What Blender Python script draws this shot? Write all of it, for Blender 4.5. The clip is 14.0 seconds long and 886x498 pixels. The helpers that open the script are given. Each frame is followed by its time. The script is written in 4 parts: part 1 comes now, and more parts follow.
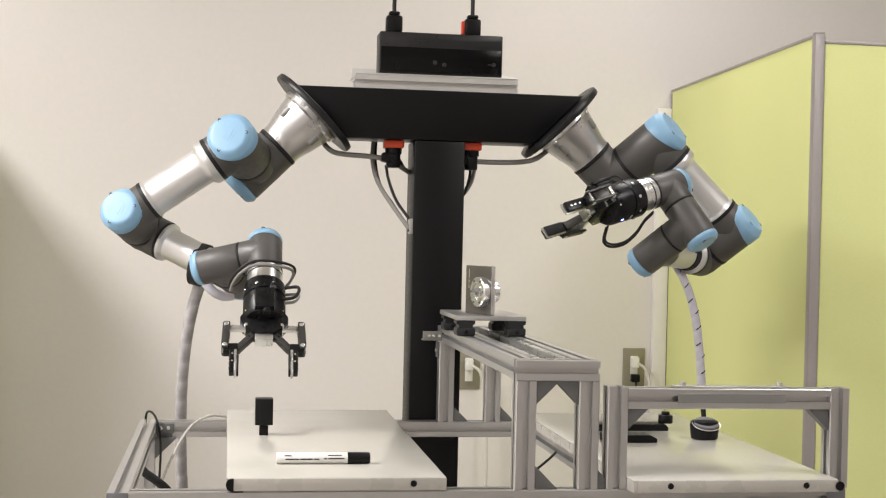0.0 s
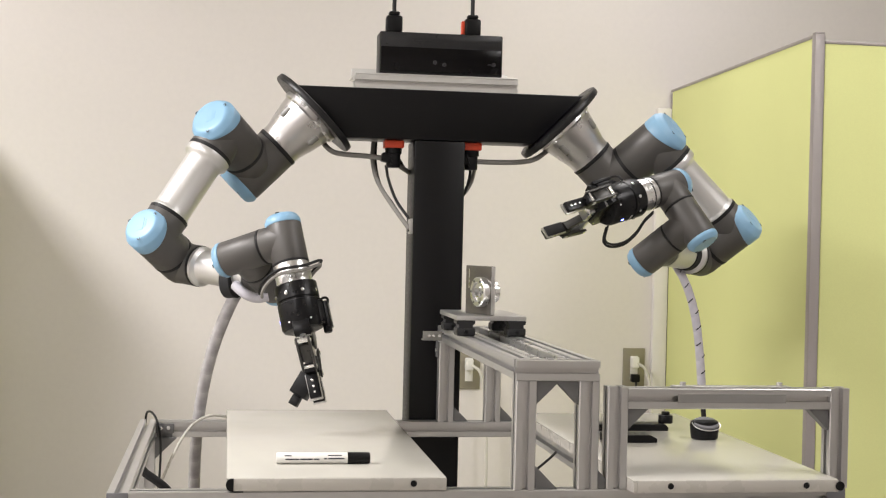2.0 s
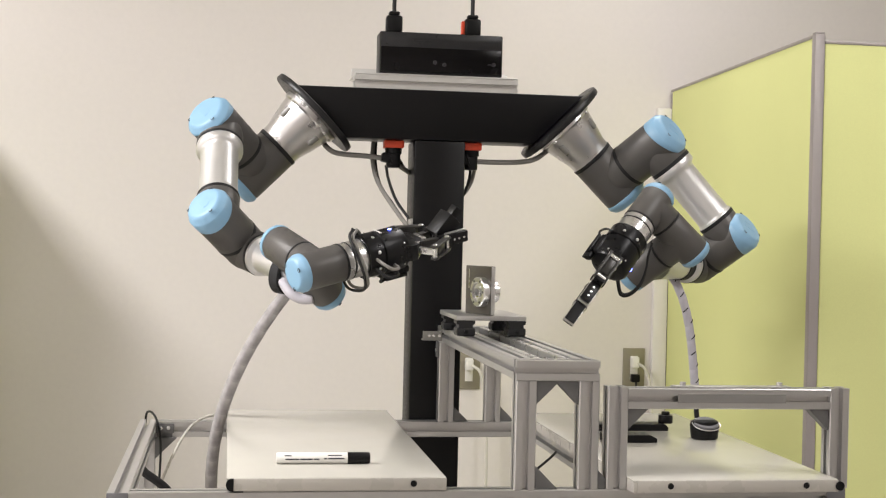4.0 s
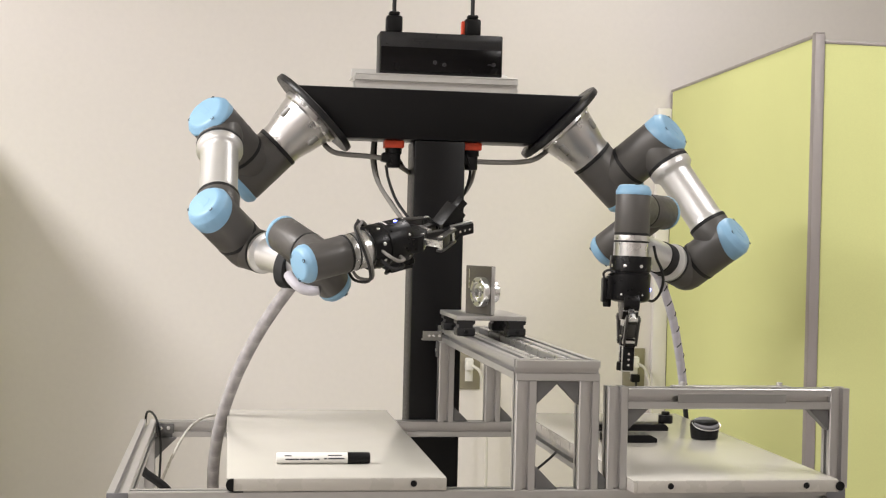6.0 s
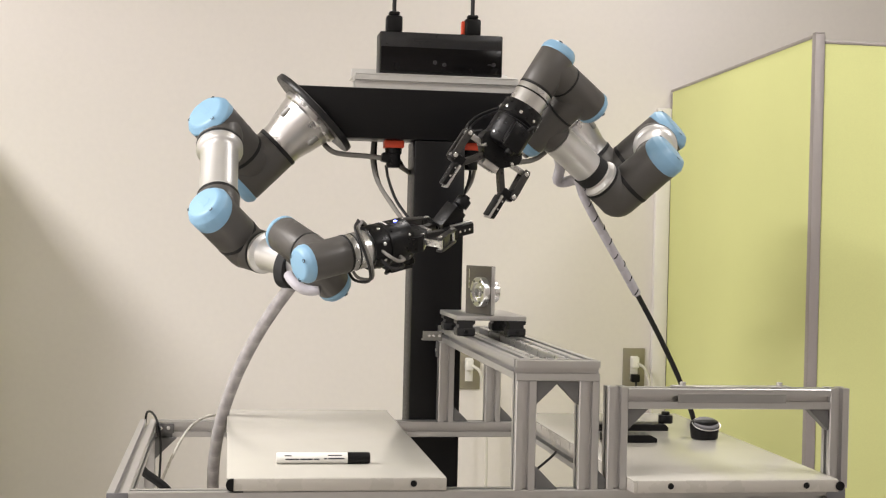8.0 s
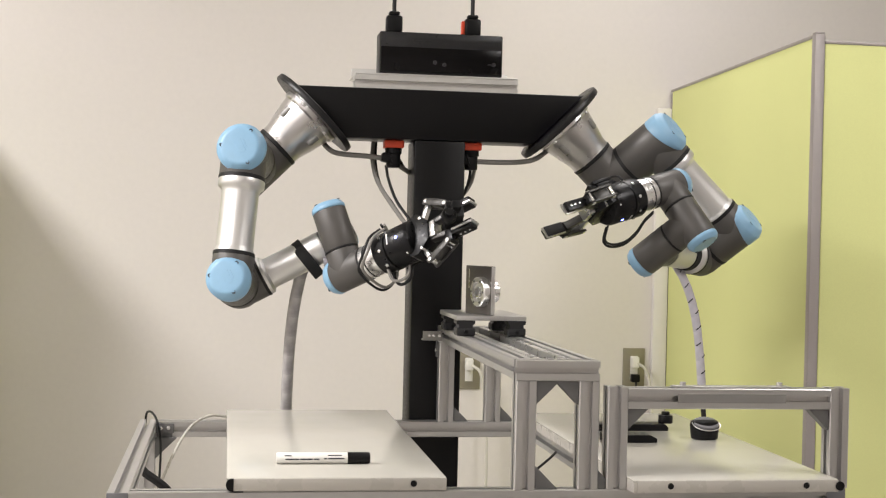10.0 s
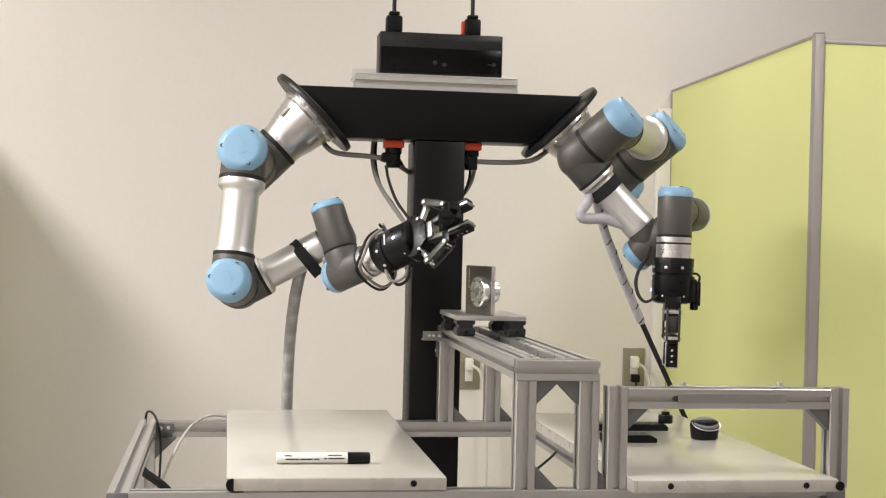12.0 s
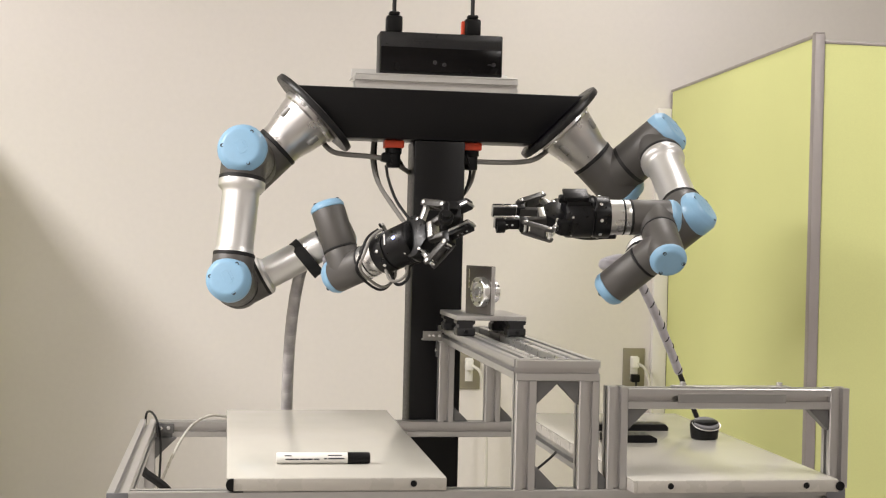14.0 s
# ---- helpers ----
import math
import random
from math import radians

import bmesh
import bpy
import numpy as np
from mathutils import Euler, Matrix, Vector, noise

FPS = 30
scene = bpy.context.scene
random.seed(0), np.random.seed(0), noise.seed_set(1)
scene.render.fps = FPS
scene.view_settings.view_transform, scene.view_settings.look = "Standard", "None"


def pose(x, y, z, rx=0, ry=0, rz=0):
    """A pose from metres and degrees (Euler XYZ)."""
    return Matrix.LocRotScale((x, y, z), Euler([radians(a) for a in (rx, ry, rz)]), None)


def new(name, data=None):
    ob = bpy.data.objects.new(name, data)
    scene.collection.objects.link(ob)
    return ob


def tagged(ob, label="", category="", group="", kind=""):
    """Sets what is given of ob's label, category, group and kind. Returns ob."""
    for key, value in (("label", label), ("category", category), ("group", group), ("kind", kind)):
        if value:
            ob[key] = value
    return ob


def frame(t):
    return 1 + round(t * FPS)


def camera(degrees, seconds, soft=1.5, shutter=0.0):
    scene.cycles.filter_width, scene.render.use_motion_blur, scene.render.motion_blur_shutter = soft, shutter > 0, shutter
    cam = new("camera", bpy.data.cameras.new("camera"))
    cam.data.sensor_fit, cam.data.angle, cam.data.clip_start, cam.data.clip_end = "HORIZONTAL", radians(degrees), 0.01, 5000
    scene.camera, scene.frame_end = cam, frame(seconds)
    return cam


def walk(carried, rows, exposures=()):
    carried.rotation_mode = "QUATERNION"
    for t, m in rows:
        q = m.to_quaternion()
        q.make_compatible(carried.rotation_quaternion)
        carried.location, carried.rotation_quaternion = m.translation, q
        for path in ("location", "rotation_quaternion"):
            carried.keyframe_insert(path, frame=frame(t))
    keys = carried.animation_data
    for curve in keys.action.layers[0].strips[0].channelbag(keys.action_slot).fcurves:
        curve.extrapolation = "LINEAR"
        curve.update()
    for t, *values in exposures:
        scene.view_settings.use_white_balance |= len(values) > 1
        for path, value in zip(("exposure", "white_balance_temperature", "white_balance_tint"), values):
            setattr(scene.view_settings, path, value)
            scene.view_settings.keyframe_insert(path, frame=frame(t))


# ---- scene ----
cam = camera(35.9, 14.0, soft=1.2)
EYE = Matrix(((0.98756, -0.02114, -0.15584, -0.414), (-0.15561, 0.01214, -0.98774, -2.711), (0.02278, 0.9997, 0.0087, 1.2), (0, 0, 0, 1)))
walk(cam, [(0.0, EYE), (14.0, EYE)], exposures=[(0.0, 0.0, 6500, 10.0), (5.5, 0.0, 6500, 10.0), (7.5, 0.0, 6620, 10.0), (11.0, -0.03, 6540, 10.0), (12.5, -0.03, 6640, 10.0), (14.0, -0.03, 6640, 10.0)])

# ---- world and light: a closed office lit by ceiling panels ----
world = bpy.data.worlds.new("room_air")
scene.world = world
world.use_nodes = True
world.node_tree.nodes["Background"].inputs[0].default_value = (1.0, 0.97, 0.93, 1)
world.node_tree.nodes["Background"].inputs[1].default_value = 0.05

LAMP_COLOUR = (1.0, 0.968, 0.958)


def ceiling_lamp(x, y, power, sx=0.30, sy=1.2):
    data = bpy.data.lights.new("ceiling_lamp_light", "AREA")
    data.shape, data.size, data.size_y, data.energy, data.color = "RECTANGLE", sx, sy, power, LAMP_COLOUR
    ob = new("ceiling_lamp_light", data)
    ob.matrix_basis = pose(x, y, 2.655)
    return ob


# ---- materials ----
def material(name, colour, rough=0.5, metal=0.0, var=0.08, scale=30.0, bump=0.0, bscale=200.0, coat=0.0, stretch=(1, 1, 1), rvar=0.1, big=3.0, spec=0.5):
    m = bpy.data.materials.new(name)
    m.use_nodes = True
    nt = m.node_tree
    b = nt.nodes["Principled BSDF"]
    b.inputs["Roughness"].default_value, b.inputs["Metallic"].default_value = rough, metal
    b.inputs["Coat Weight"].default_value = coat
    b.inputs["Specular IOR Level"].default_value = spec
    co = nt.nodes.new("ShaderNodeTexCoord")
    mp = nt.nodes.new("ShaderNodeMapping")
    mp.inputs["Scale"].default_value = stretch
    nt.links.new(co.outputs["Object"], mp.inputs[0])
    fine, wide = nt.nodes.new("ShaderNodeTexNoise"), nt.nodes.new("ShaderNodeTexNoise")
    fine.inputs["Scale"].default_value, fine.inputs["Detail"].default_value = scale, 5
    wide.inputs["Scale"].default_value, wide.inputs["Detail"].default_value = big, 3
    nt.links.new(mp.outputs[0], fine.inputs["Vector"])
    nt.links.new(co.outputs["Object"], wide.inputs["Vector"])
    mid = nt.nodes.new("ShaderNodeMath")
    mid.operation = "ADD"
    nt.links.new(fine.outputs["Fac"], mid.inputs[0])
    nt.links.new(wide.outputs["Fac"], mid.inputs[1])
    ramp = nt.nodes.new("ShaderNodeMapRange")
    ramp.inputs["From Min"].default_value, ramp.inputs["From Max"].default_value = 0.6, 1.4
    ramp.inputs["To Min"].default_value, ramp.inputs["To Max"].default_value = 1 - var, 1 + var
    nt.links.new(mid.outputs[0], ramp.inputs["Value"])
    mix = nt.nodes.new("ShaderNodeVectorMath")
    mix.operation = "SCALE"
    mix.inputs[0].default_value = colour
    nt.links.new(ramp.outputs[0], mix.inputs["Scale"])
    nt.links.new(mix.outputs[0], b.inputs["Base Color"])
    rr = nt.nodes.new("ShaderNodeMapRange")
    rr.inputs["From Min"].default_value, rr.inputs["From Max"].default_value = 0.3, 0.7
    rr.inputs["To Min"].default_value, rr.inputs["To Max"].default_value = max(0.02, rough - rvar), min(1, rough + rvar)
    nt.links.new(fine.outputs["Fac"], rr.inputs["Value"])
    nt.links.new(rr.outputs[0], b.inputs["Roughness"])
    if bump:
        bn = nt.nodes.new("ShaderNodeTexNoise")
        bn.inputs["Scale"].default_value, bn.inputs["Detail"].default_value = bscale, 4
        nt.links.new(mp.outputs[0], bn.inputs["Vector"])
        bp = nt.nodes.new("ShaderNodeBump")
        bp.inputs["Strength"].default_value, bp.inputs["Distance"].default_value = bump, 0.002
        nt.links.new(bn.outputs["Fac"], bp.inputs["Height"])
        nt.links.new(bp.outputs[0], b.inputs["Normal"])
    return m


def glowing(name, colour, strength):
    m = bpy.data.materials.new(name)
    m.use_nodes = True
    b = m.node_tree.nodes["Principled BSDF"]
    b.inputs["Emission Color"].default_value = (*colour, 1)
    b.inputs["Emission Strength"].default_value = strength
    return m


WALL = material("painted_wall", (0.706, 0.672, 0.650), 0.75, var=0.03, scale=60, bump=0.12, bscale=350, big=0.8)
CEIL = material("ceiling_board", (0.75, 0.73, 0.68), 0.9, var=0.04, scale=80)
FLOOR = material("floor_vinyl", (0.30, 0.28, 0.25), 0.5, var=0.12, scale=40)
YELLOW = material("yellow_fabric", (0.705, 0.735, 0.325), 0.92, var=0.05, scale=500, bump=0.35, bscale=900, big=1.6)
MAUVE = material("grey_partition_trim", (0.36, 0.33, 0.32), 0.5, metal=0.25, var=0.06)
WHITE_TRIM = material("white_plastic_trim", (0.72, 0.70, 0.68), 0.45, var=0.03)
DUCT = material("white_cable_duct", (0.76, 0.735, 0.72), 0.4, var=0.03)
BLACK = material("black_powder_coat", (0.0026, 0.0025, 0.0030), 0.40, var=0.2, scale=300, bump=0.08, bscale=700, spec=0.24)
DIM = material("dim_sensor_glass", (0.028, 0.026, 0.028), 0.3, var=0.1)
FINGER = material("grey_anodised_link", (0.048, 0.046, 0.044), 0.36, metal=0.3, var=0.12, scale=150)
BLACK_PLATE = material("black_plate_steel", (0.018, 0.018, 0.019), 0.38, metal=0.4, var=0.2, scale=120)
ALU = material("anodised_profile", (0.57, 0.565, 0.56), 0.32, metal=0.85, var=0.025, scale=25, rvar=0.02, big=5)
ALU_BRIGHT = material("bright_profile", (0.64, 0.635, 0.62), 0.36, metal=0.65, var=0.06, scale=60, rvar=0.06, big=5)
# Profile metal in a darker tone, standing in for shade in slots and recesses.
ALU_DARK = material("profile_slot_shade", (0.30, 0.295, 0.285), 0.5, metal=0.6, var=0.08)
CAST = material("cast_bracket", (0.15, 0.15, 0.15), 0.5, metal=0.4, var=0.1, scale=150, bump=0.2)
CAST_PLATE = material("dull_grey_plate", (0.26, 0.255, 0.24), 0.42, metal=0.6, var=0.1, scale=120)
TUBE = material("brushed_aluminium_tube", (0.70, 0.695, 0.69), 0.38, metal=0.72, var=0.03, scale=40, rvar=0.03, stretch=(0.4, 4, 4))
CAST_SILVER = material("cast_silver_base", (0.60, 0.59, 0.585), 0.29, metal=0.95, var=0.05, scale=30, rvar=0.03, bump=0.02, bscale=30, big=18)
SILVER = material("machined_silver", (0.68, 0.675, 0.67), 0.28, metal=0.92, var=0.03, scale=40, rvar=0.015)
GREY = material("grey_arm_housing", (0.086, 0.081, 0.077), 0.46, metal=0.15, var=0.07, scale=90, bump=0.05, bscale=500)
BLUE = material("light_blue_lid", (0.235, 0.42, 0.60), 0.40, var=0.05, scale=70, bump=0.04, bscale=300)
LID_SCREW = material("dark_lid_screw", (0.05, 0.07, 0.09), 0.5, metal=0.3, var=0.1)
RING = material("black_rubber_ring", (0.012, 0.012, 0.013), 0.55, var=0.1, spec=0.3)
GRIP = material("black_anodised_gripper", (0.008, 0.008, 0.009), 0.34, metal=0.3, var=0.2, scale=120, spec=0.3)
RUBBER = material("dark_rubber_pad", (0.02, 0.02, 0.021), 0.7, var=0.15, spec=0.3)
PIN = material("bright_pin", (0.75, 0.75, 0.74), 0.25, metal=0.9, var=0.05)
ENAMEL = material("cream_enamel_shelf", (0.53, 0.515, 0.465), 0.21, var=0.02, scale=12, coat=0.12, rvar=0.006, big=4)
# Same cream paint, darkened to put the lips' shade into the colour.
ENAMEL_SHADED = material("cream_enamel_shaded", (0.46, 0.44, 0.40), 0.3, var=0.03, scale=30, big=6)
PLASTIC_BLACK = material("black_plastic", (0.007, 0.007, 0.0075), 0.42, var=0.12, scale=200, spec=0.2)
BLOCK = material("black_bearing_plastic", (0.016, 0.016, 0.0175), 0.36, var=0.12, scale=200, spec=0.4)
PLASTIC_GREY = material("grey_plastic", (0.16, 0.16, 0.17), 0.4, var=0.08)
GLOSS_BLACK = material("gloss_black_window", (0.004, 0.0036, 0.004), 0.2, var=0.1, spec=0.16)
WHITE = material("white_plastic", (0.76, 0.75, 0.72), 0.4, var=0.03)
RED = material("red_connector", (0.70, 0.075, 0.03), 0.42, var=0.08)
SLEEVE = material("grey_spiral_sleeve", (0.36, 0.345, 0.35), 0.55, var=0.32, scale=45, bump=0.4, bscale=90, big=22)
SLEEVE_WHITE = material("white_spiral_sleeve", (0.49, 0.475, 0.52), 0.55, var=0.16, scale=50, bump=0.35, bscale=120, big=18)
CABLE_GREY = material("grey_cable", (0.23, 0.22, 0.205), 0.55, var=0.1)
CABLE_BLACK = material("black_cable", (0.015, 0.015, 0.016), 0.5, var=0.1, spec=0.3)
CABLE_WHITE = material("white_cable", (0.62, 0.60, 0.55), 0.5, var=0.06)
CABLE_CLEAR = material("clear_tube", (0.50, 0.48, 0.43), 0.25, var=0.15, scale=60)
CAMERA_GREY = material("bronze_grey_shell", (0.11, 0.10, 0.09), 0.38, metal=0.55, var=0.06, scale=200)
STEEL_PLATE = material("steel_outlet_plate", (0.30, 0.275, 0.215), 0.42, metal=0.4, var=0.06)
LABEL = material("printed_label_ink", (0.03, 0.03, 0.04), 0.6, var=0.05)
LED = glowing("blue_led", (0.08, 0.12, 1.0), 14.0)
PANEL_LIGHT = glowing("lamp_diffuser", (1.0, 0.93, 0.84), 1.6)


# ---- mesh helpers ----
def part(name, bm, mat, parent=None, label="", m=None, smooth=True, angle=35):
    bmesh.ops.recalc_face_normals(bm, faces=bm.faces)
    me = bpy.data.meshes.new(name)
    for f in bm.faces:
        f.smooth = smooth
    if smooth:
        lim = radians(angle)
        for e in bm.edges:
            if len(e.link_faces) == 2 and e.calc_face_angle(0) > lim:
                e.smooth = False
    bm.to_mesh(me)
    bm.free()
    me.materials.append(mat)
    ob = new(name, me)
    if parent is not None:
        ob.parent = parent
    if m is not None:
        ob.matrix_basis = m
    if label:
        ob["label"] = label
    return ob


def thing(name, label, category, m=None, group="", kind=""):
    ob = new(name)
    if m is not None:
        ob.matrix_basis = m
    return tagged(ob, label, category, group, kind)


def add_box(bm, x0, x1, y0, y1, z0, z1, bevel=0.0, seg=2, m=None):
    r = bmesh.ops.create_cube(bm, size=1.0)
    vs = r["verts"]
    for v in vs:
        v.co = Vector(((x0 + x1) / 2 + v.co.x * (x1 - x0), (y0 + y1) / 2 + v.co.y * (y1 - y0), (z0 + z1) / 2 + v.co.z * (z1 - z0)))
    if bevel:
        es = list({e for v in vs for e in v.link_edges})
        out = bmesh.ops.bevel(bm, geom=es, offset=bevel, segments=seg, affect="EDGES", profile=0.5)
        vs = list({v for f in out["faces"] for v in f.verts} | {v for v in vs if v.is_valid})
    if m is not None:
        bmesh.ops.transform(bm, matrix=m, verts=[v for v in vs if v.is_valid])
    return bm


def box(x0, x1, y0, y1, z0, z1, bevel=0.0, seg=2, m=None):
    return add_box(bmesh.new(), x0, x1, y0, y1, z0, z1, bevel, seg, m)


def add_lathe(bm, prof, m=None, n=48):
    """A turned body about z from (radius, z) pairs, closed at both ends."""
    rings = []
    for r, z in prof:
        if r < 1e-6:
            rings.append([bm.verts.new((0, 0, z))])
        else:
            rings.append([bm.verts.new((r * math.cos(2 * math.pi * i / n), r * math.sin(2 * math.pi * i / n), z)) for i in range(n)])
    for a, b in zip(rings, rings[1:]):
        for i in range(n):
            j = (i + 1) % n
            if len(a) == 1 and len(b) > 1:
                bm.faces.new((a[0], b[i], b[j]))
            elif len(b) == 1 and len(a) > 1:
                bm.faces.new((a[i], a[j], b[0]))
            elif len(a) > 1:
                bm.faces.new((a[i], a[j], b[j], b[i]))
    for r, flip in ((rings[0], True), (rings[-1], False)):
        if len(r) > 1:
            bm.faces.new(r[::-1] if flip else r)
    if m is not None:
        bmesh.ops.transform(bm, matrix=m, verts=[v for r in rings for v in r])
    return bm


def lathe(prof, m=None, n=48):
    return add_lathe(bmesh.new(), prof, m, n)


def toward(p, d):
    """A frame at p whose z axis points along d."""
    return Matrix.Translation(p) @ Vector(d).to_track_quat("Z", "Y").to_matrix().to_4x4()


def add_rod(bm, a, b, r, n=16, r2=None):
    a, b = Vector(a), Vector(b)
    return add_lathe(bm, [(r, 0), (r if r2 is None else r2, (b - a).length)], toward(a, b - a), n)


def spline(points, steps=8):
    """A smooth line through the points."""
    p = [Vector(q) for q in points]
    p = [p[0] * 2 - p[1]] + p + [p[-1] * 2 - p[-2]]
    out = []
    for a, b, c, d in zip(p, p[1:], p[2:], p[3:]):
        for k in range(steps):
            t = k / steps
            out.append(0.5 * (2 * b + (c - a) * t + (2 * a - 5 * b + 4 * c - d) * t * t + (3 * b - a - 3 * c + d) * t ** 3))
    return out + [p[-2]]


def add_tube(bm, points, r, n=10, steps=8, wave=0.0):
    line = spline(points, steps)
    side, rings = None, []
    for i, p in enumerate(line):
        d = (line[min(i + 1, len(line) - 1)] - line[max(i - 1, 0)]).normalized()
        if side is None:
            side = d.orthogonal().normalized()
        side = (side - d * side.dot(d)).normalized()
        up = d.cross(side)
        rr = r * (1 + wave * (i % 2))
        rings.append([bm.verts.new(p + rr * (side * math.cos(2 * math.pi * k / n) + up * math.sin(2 * math.pi * k / n))) for k in range(n)])
    for a, b in zip(rings, rings[1:]):
        for k in range(n):
            j = (k + 1) % n
            bm.faces.new((a[k], a[j], b[j], b[k]))
    bm.faces.new(rings[0][::-1])
    bm.faces.new(rings[-1])
    return bm


def tube(points, r, n=10, steps=8, wave=0.0):
    return add_tube(bmesh.new(), points, r, n, steps, wave)


def prism(outline, d0, d1, m=None, bevel=0.0):
    """A plate from an outline in x and z, between two depths along y."""
    bm = bmesh.new()
    a = [bm.verts.new((x, d0, z)) for x, z in outline]
    b = [bm.verts.new((x, d1, z)) for x, z in outline]
    bm.faces.new(a)
    bm.faces.new(b[::-1])
    for i in range(len(a)):
        j = (i + 1) % len(a)
        bm.faces.new((a[j], a[i], b[i], b[j]))
    if bevel:
        bmesh.ops.recalc_face_normals(bm, faces=bm.faces)
        bmesh.ops.bevel(bm, geom=list(bm.edges), offset=bevel, segments=2, affect="EDGES", profile=0.5)
    if m is not None:
        bmesh.ops.transform(bm, matrix=m, verts=bm.verts)
    return bm


# ---- the room ----
def structure(name, bm, mat, label, category, smooth=False):
    return tagged(part(name, bm, mat, None, smooth=smooth), label, category, kind="structure")


structure("floor", box(-3.2, 3.2, -5.2, 1.5, -0.1, 0.0), FLOOR, "grey vinyl office floor under the workcell", "floor")
structure("ceiling", box(-3.3, 3.3, -5.3, 1.6, 2.7, 2.8), CEIL, "white board ceiling above the workcell", "ceiling")
structure("wall_north", box(-3.2, 3.2, 1.40, 1.5, 0, 2.7), WALL, "plain cream painted wall behind the robot", "wall")
structure("wall_west", box(-3.3, -3.2, -5.2, 1.5, 0, 2.7), WALL, "plain cream painted side wall", "wall")
structure("wall_east", box(3.2, 3.3, -5.2, 1.5, 0, 2.7), WALL, "plain cream painted side wall", "wall")
structure("wall_south", box(-3.2, 3.2, -5.3, -5.2, 0, 2.7), WALL, "plain cream painted wall behind the viewer", "wall")
structure("trim", box(0.896, 0.941, 1.378, 1.399, 0.0, 1.615, 0.003), DUCT, "white vertical cable duct on the wall", "trim", True)

# All out of view; the second is added to brighten upper wall and partition.
LAMPS = [(-2.17, -0.75, 116.0), (0.75, 0.50, 10.0), (-2.17, -3.2, 52.0), (1.40, -1.5, 31.0)]


def ceiling_fixture(x, y):
    t = thing("ceiling_lamp", "unseen white recessed ceiling panel lamp, placed to suit the light", "lamp", pose(x, y, 2.7), "ceiling lamps")
    part("frame", box(-0.19, 0.19, -0.64, 0.64, -0.03, 0.0, 0.004), WHITE_TRIM, t)
    part("diffuser", box(-0.16, 0.16, -0.61, 0.61, -0.036, -0.0301), PANEL_LIGHT, t)


for lx, ly, power in LAMPS:
    ceiling_fixture(lx, ly)
    ceiling_lamp(lx, ly, power)


def partition(name, label, x0, x1, y0, y1, top, along, m=None):
    t = thing(name, label, "partition", m, "office partitions")
    if along == "y":
        part("fabric_panel", box(x0, x1, y0, y1 - 0.012, 0.06, top - 0.008, 0.001), YELLOW, t)
        part("top_rail", box(x0 - 0.002, x1 + 0.002, y0, y1, top - 0.008, top, 0.002), MAUVE, t, "grey metal top rail")
        part("bottom_rail", box(x0 - 0.002, x1 + 0.002, y0, y1, 0.0, 0.06, 0.003), MAUVE, t)
        part("end_rail", box(x0 - 0.003, x1 + 0.003, y1 - 0.012, y1, 0.06, top - 0.012, 0.002), MAUVE, t)
    else:
        part("fabric_panel", box(x0, x1 - 0.012, y0, y1, 0.06, top - 0.008, 0.001), YELLOW, t)
        part("top_rail", box(x0, x1, y0 - 0.002, y1 + 0.002, top - 0.008, top, 0.002), MAUVE, t, "grey metal top rail")
        part("bottom_rail", box(x0, x1, y0 - 0.002, y1 + 0.002, 0.0, 0.06, 0.003), MAUVE, t)
        part("end_rail", box(x1 - 0.012, x1, y0 - 0.003, y1 + 0.003, 0.06, top - 0.012, 0.002), MAUVE, t)
    return t


partition("partition_panel", "yellow-green fabric partition standing against the wall", 0.0, 0.030, 0.010, 1.188, 1.675, "y", pose(0.8815, 0.208, 0, 0, 0, -3.02))
partition("partition_panel", "yellow-green fabric partition joined at a corner post", 0.9055, 2.2, 0.199, 0.225, 1.6625, "x")
# Out of view; added to cast the diagonal shadow on the left wall.
partition("partition_panel", "unseen yellow-green fabric partition added to shade the wall", -1.345, -1.315, 0.33, 1.395, 1.684, "y")
post = thing("partition_post", "grey metal corner post between two yellow partitions", "post")
part("upright", box(0.8810, 0.9040, 0.197, 0.217, 0.0, 1.6765, 0.0015), MAUVE, post)
part("post_cap", box(0.8815, 0.9035, 0.1975, 0.2165, 1.6766, 1.680, 0.001), MAUVE, post)


def outlet(x, z, second):
    t = thing("wall_outlet", "steel wall outlet plate with a white plug and cable", "outlet", pose(x, 1.40, z), "wall outlets")
    part("plate", box(-0.035, 0.035, -0.006, 0.0, -0.06, 0.06, 0.002), STEEL_PLATE, t)
    part("socket", box(-0.012, 0.012, -0.0085, -0.0055, -0.036, 0.036, 0.0015), WHITE, t, "white socket insert")
    part("plug", box(-0.014, 0.010, -0.034, -0.008, 0.0, 0.034, 0.004), WHITE, t, "white power plug")
    if second:
        part("adapter", box(-0.012, 0.014, -0.030, -0.008, -0.044, -0.020, 0.003), PLASTIC_BLACK, t, "black plug")
    part("cable", tube([(0.004, -0.03, 0.016), (0.03, -0.045, -0.01), (0.045, -0.05, -0.10), (0.05, -0.06, -0.30), (0.052, -0.05, -0.72)], 0.0045), CABLE_WHITE, t, "white power cable")
    if second:
        part("lower_cable", tube([(0.001, -0.025, -0.04), (0.002, -0.04, -0.10), (0.012, -0.05, -0.3), (0.01, -0.05, -0.72)], 0.003), CABLE_BLACK, t, "thin black cable")
    return t


outlet(0.843, 0.808, True)
outlet(0.322, 0.798, False)


# ---- aluminium profile frame ----
S = 0.030


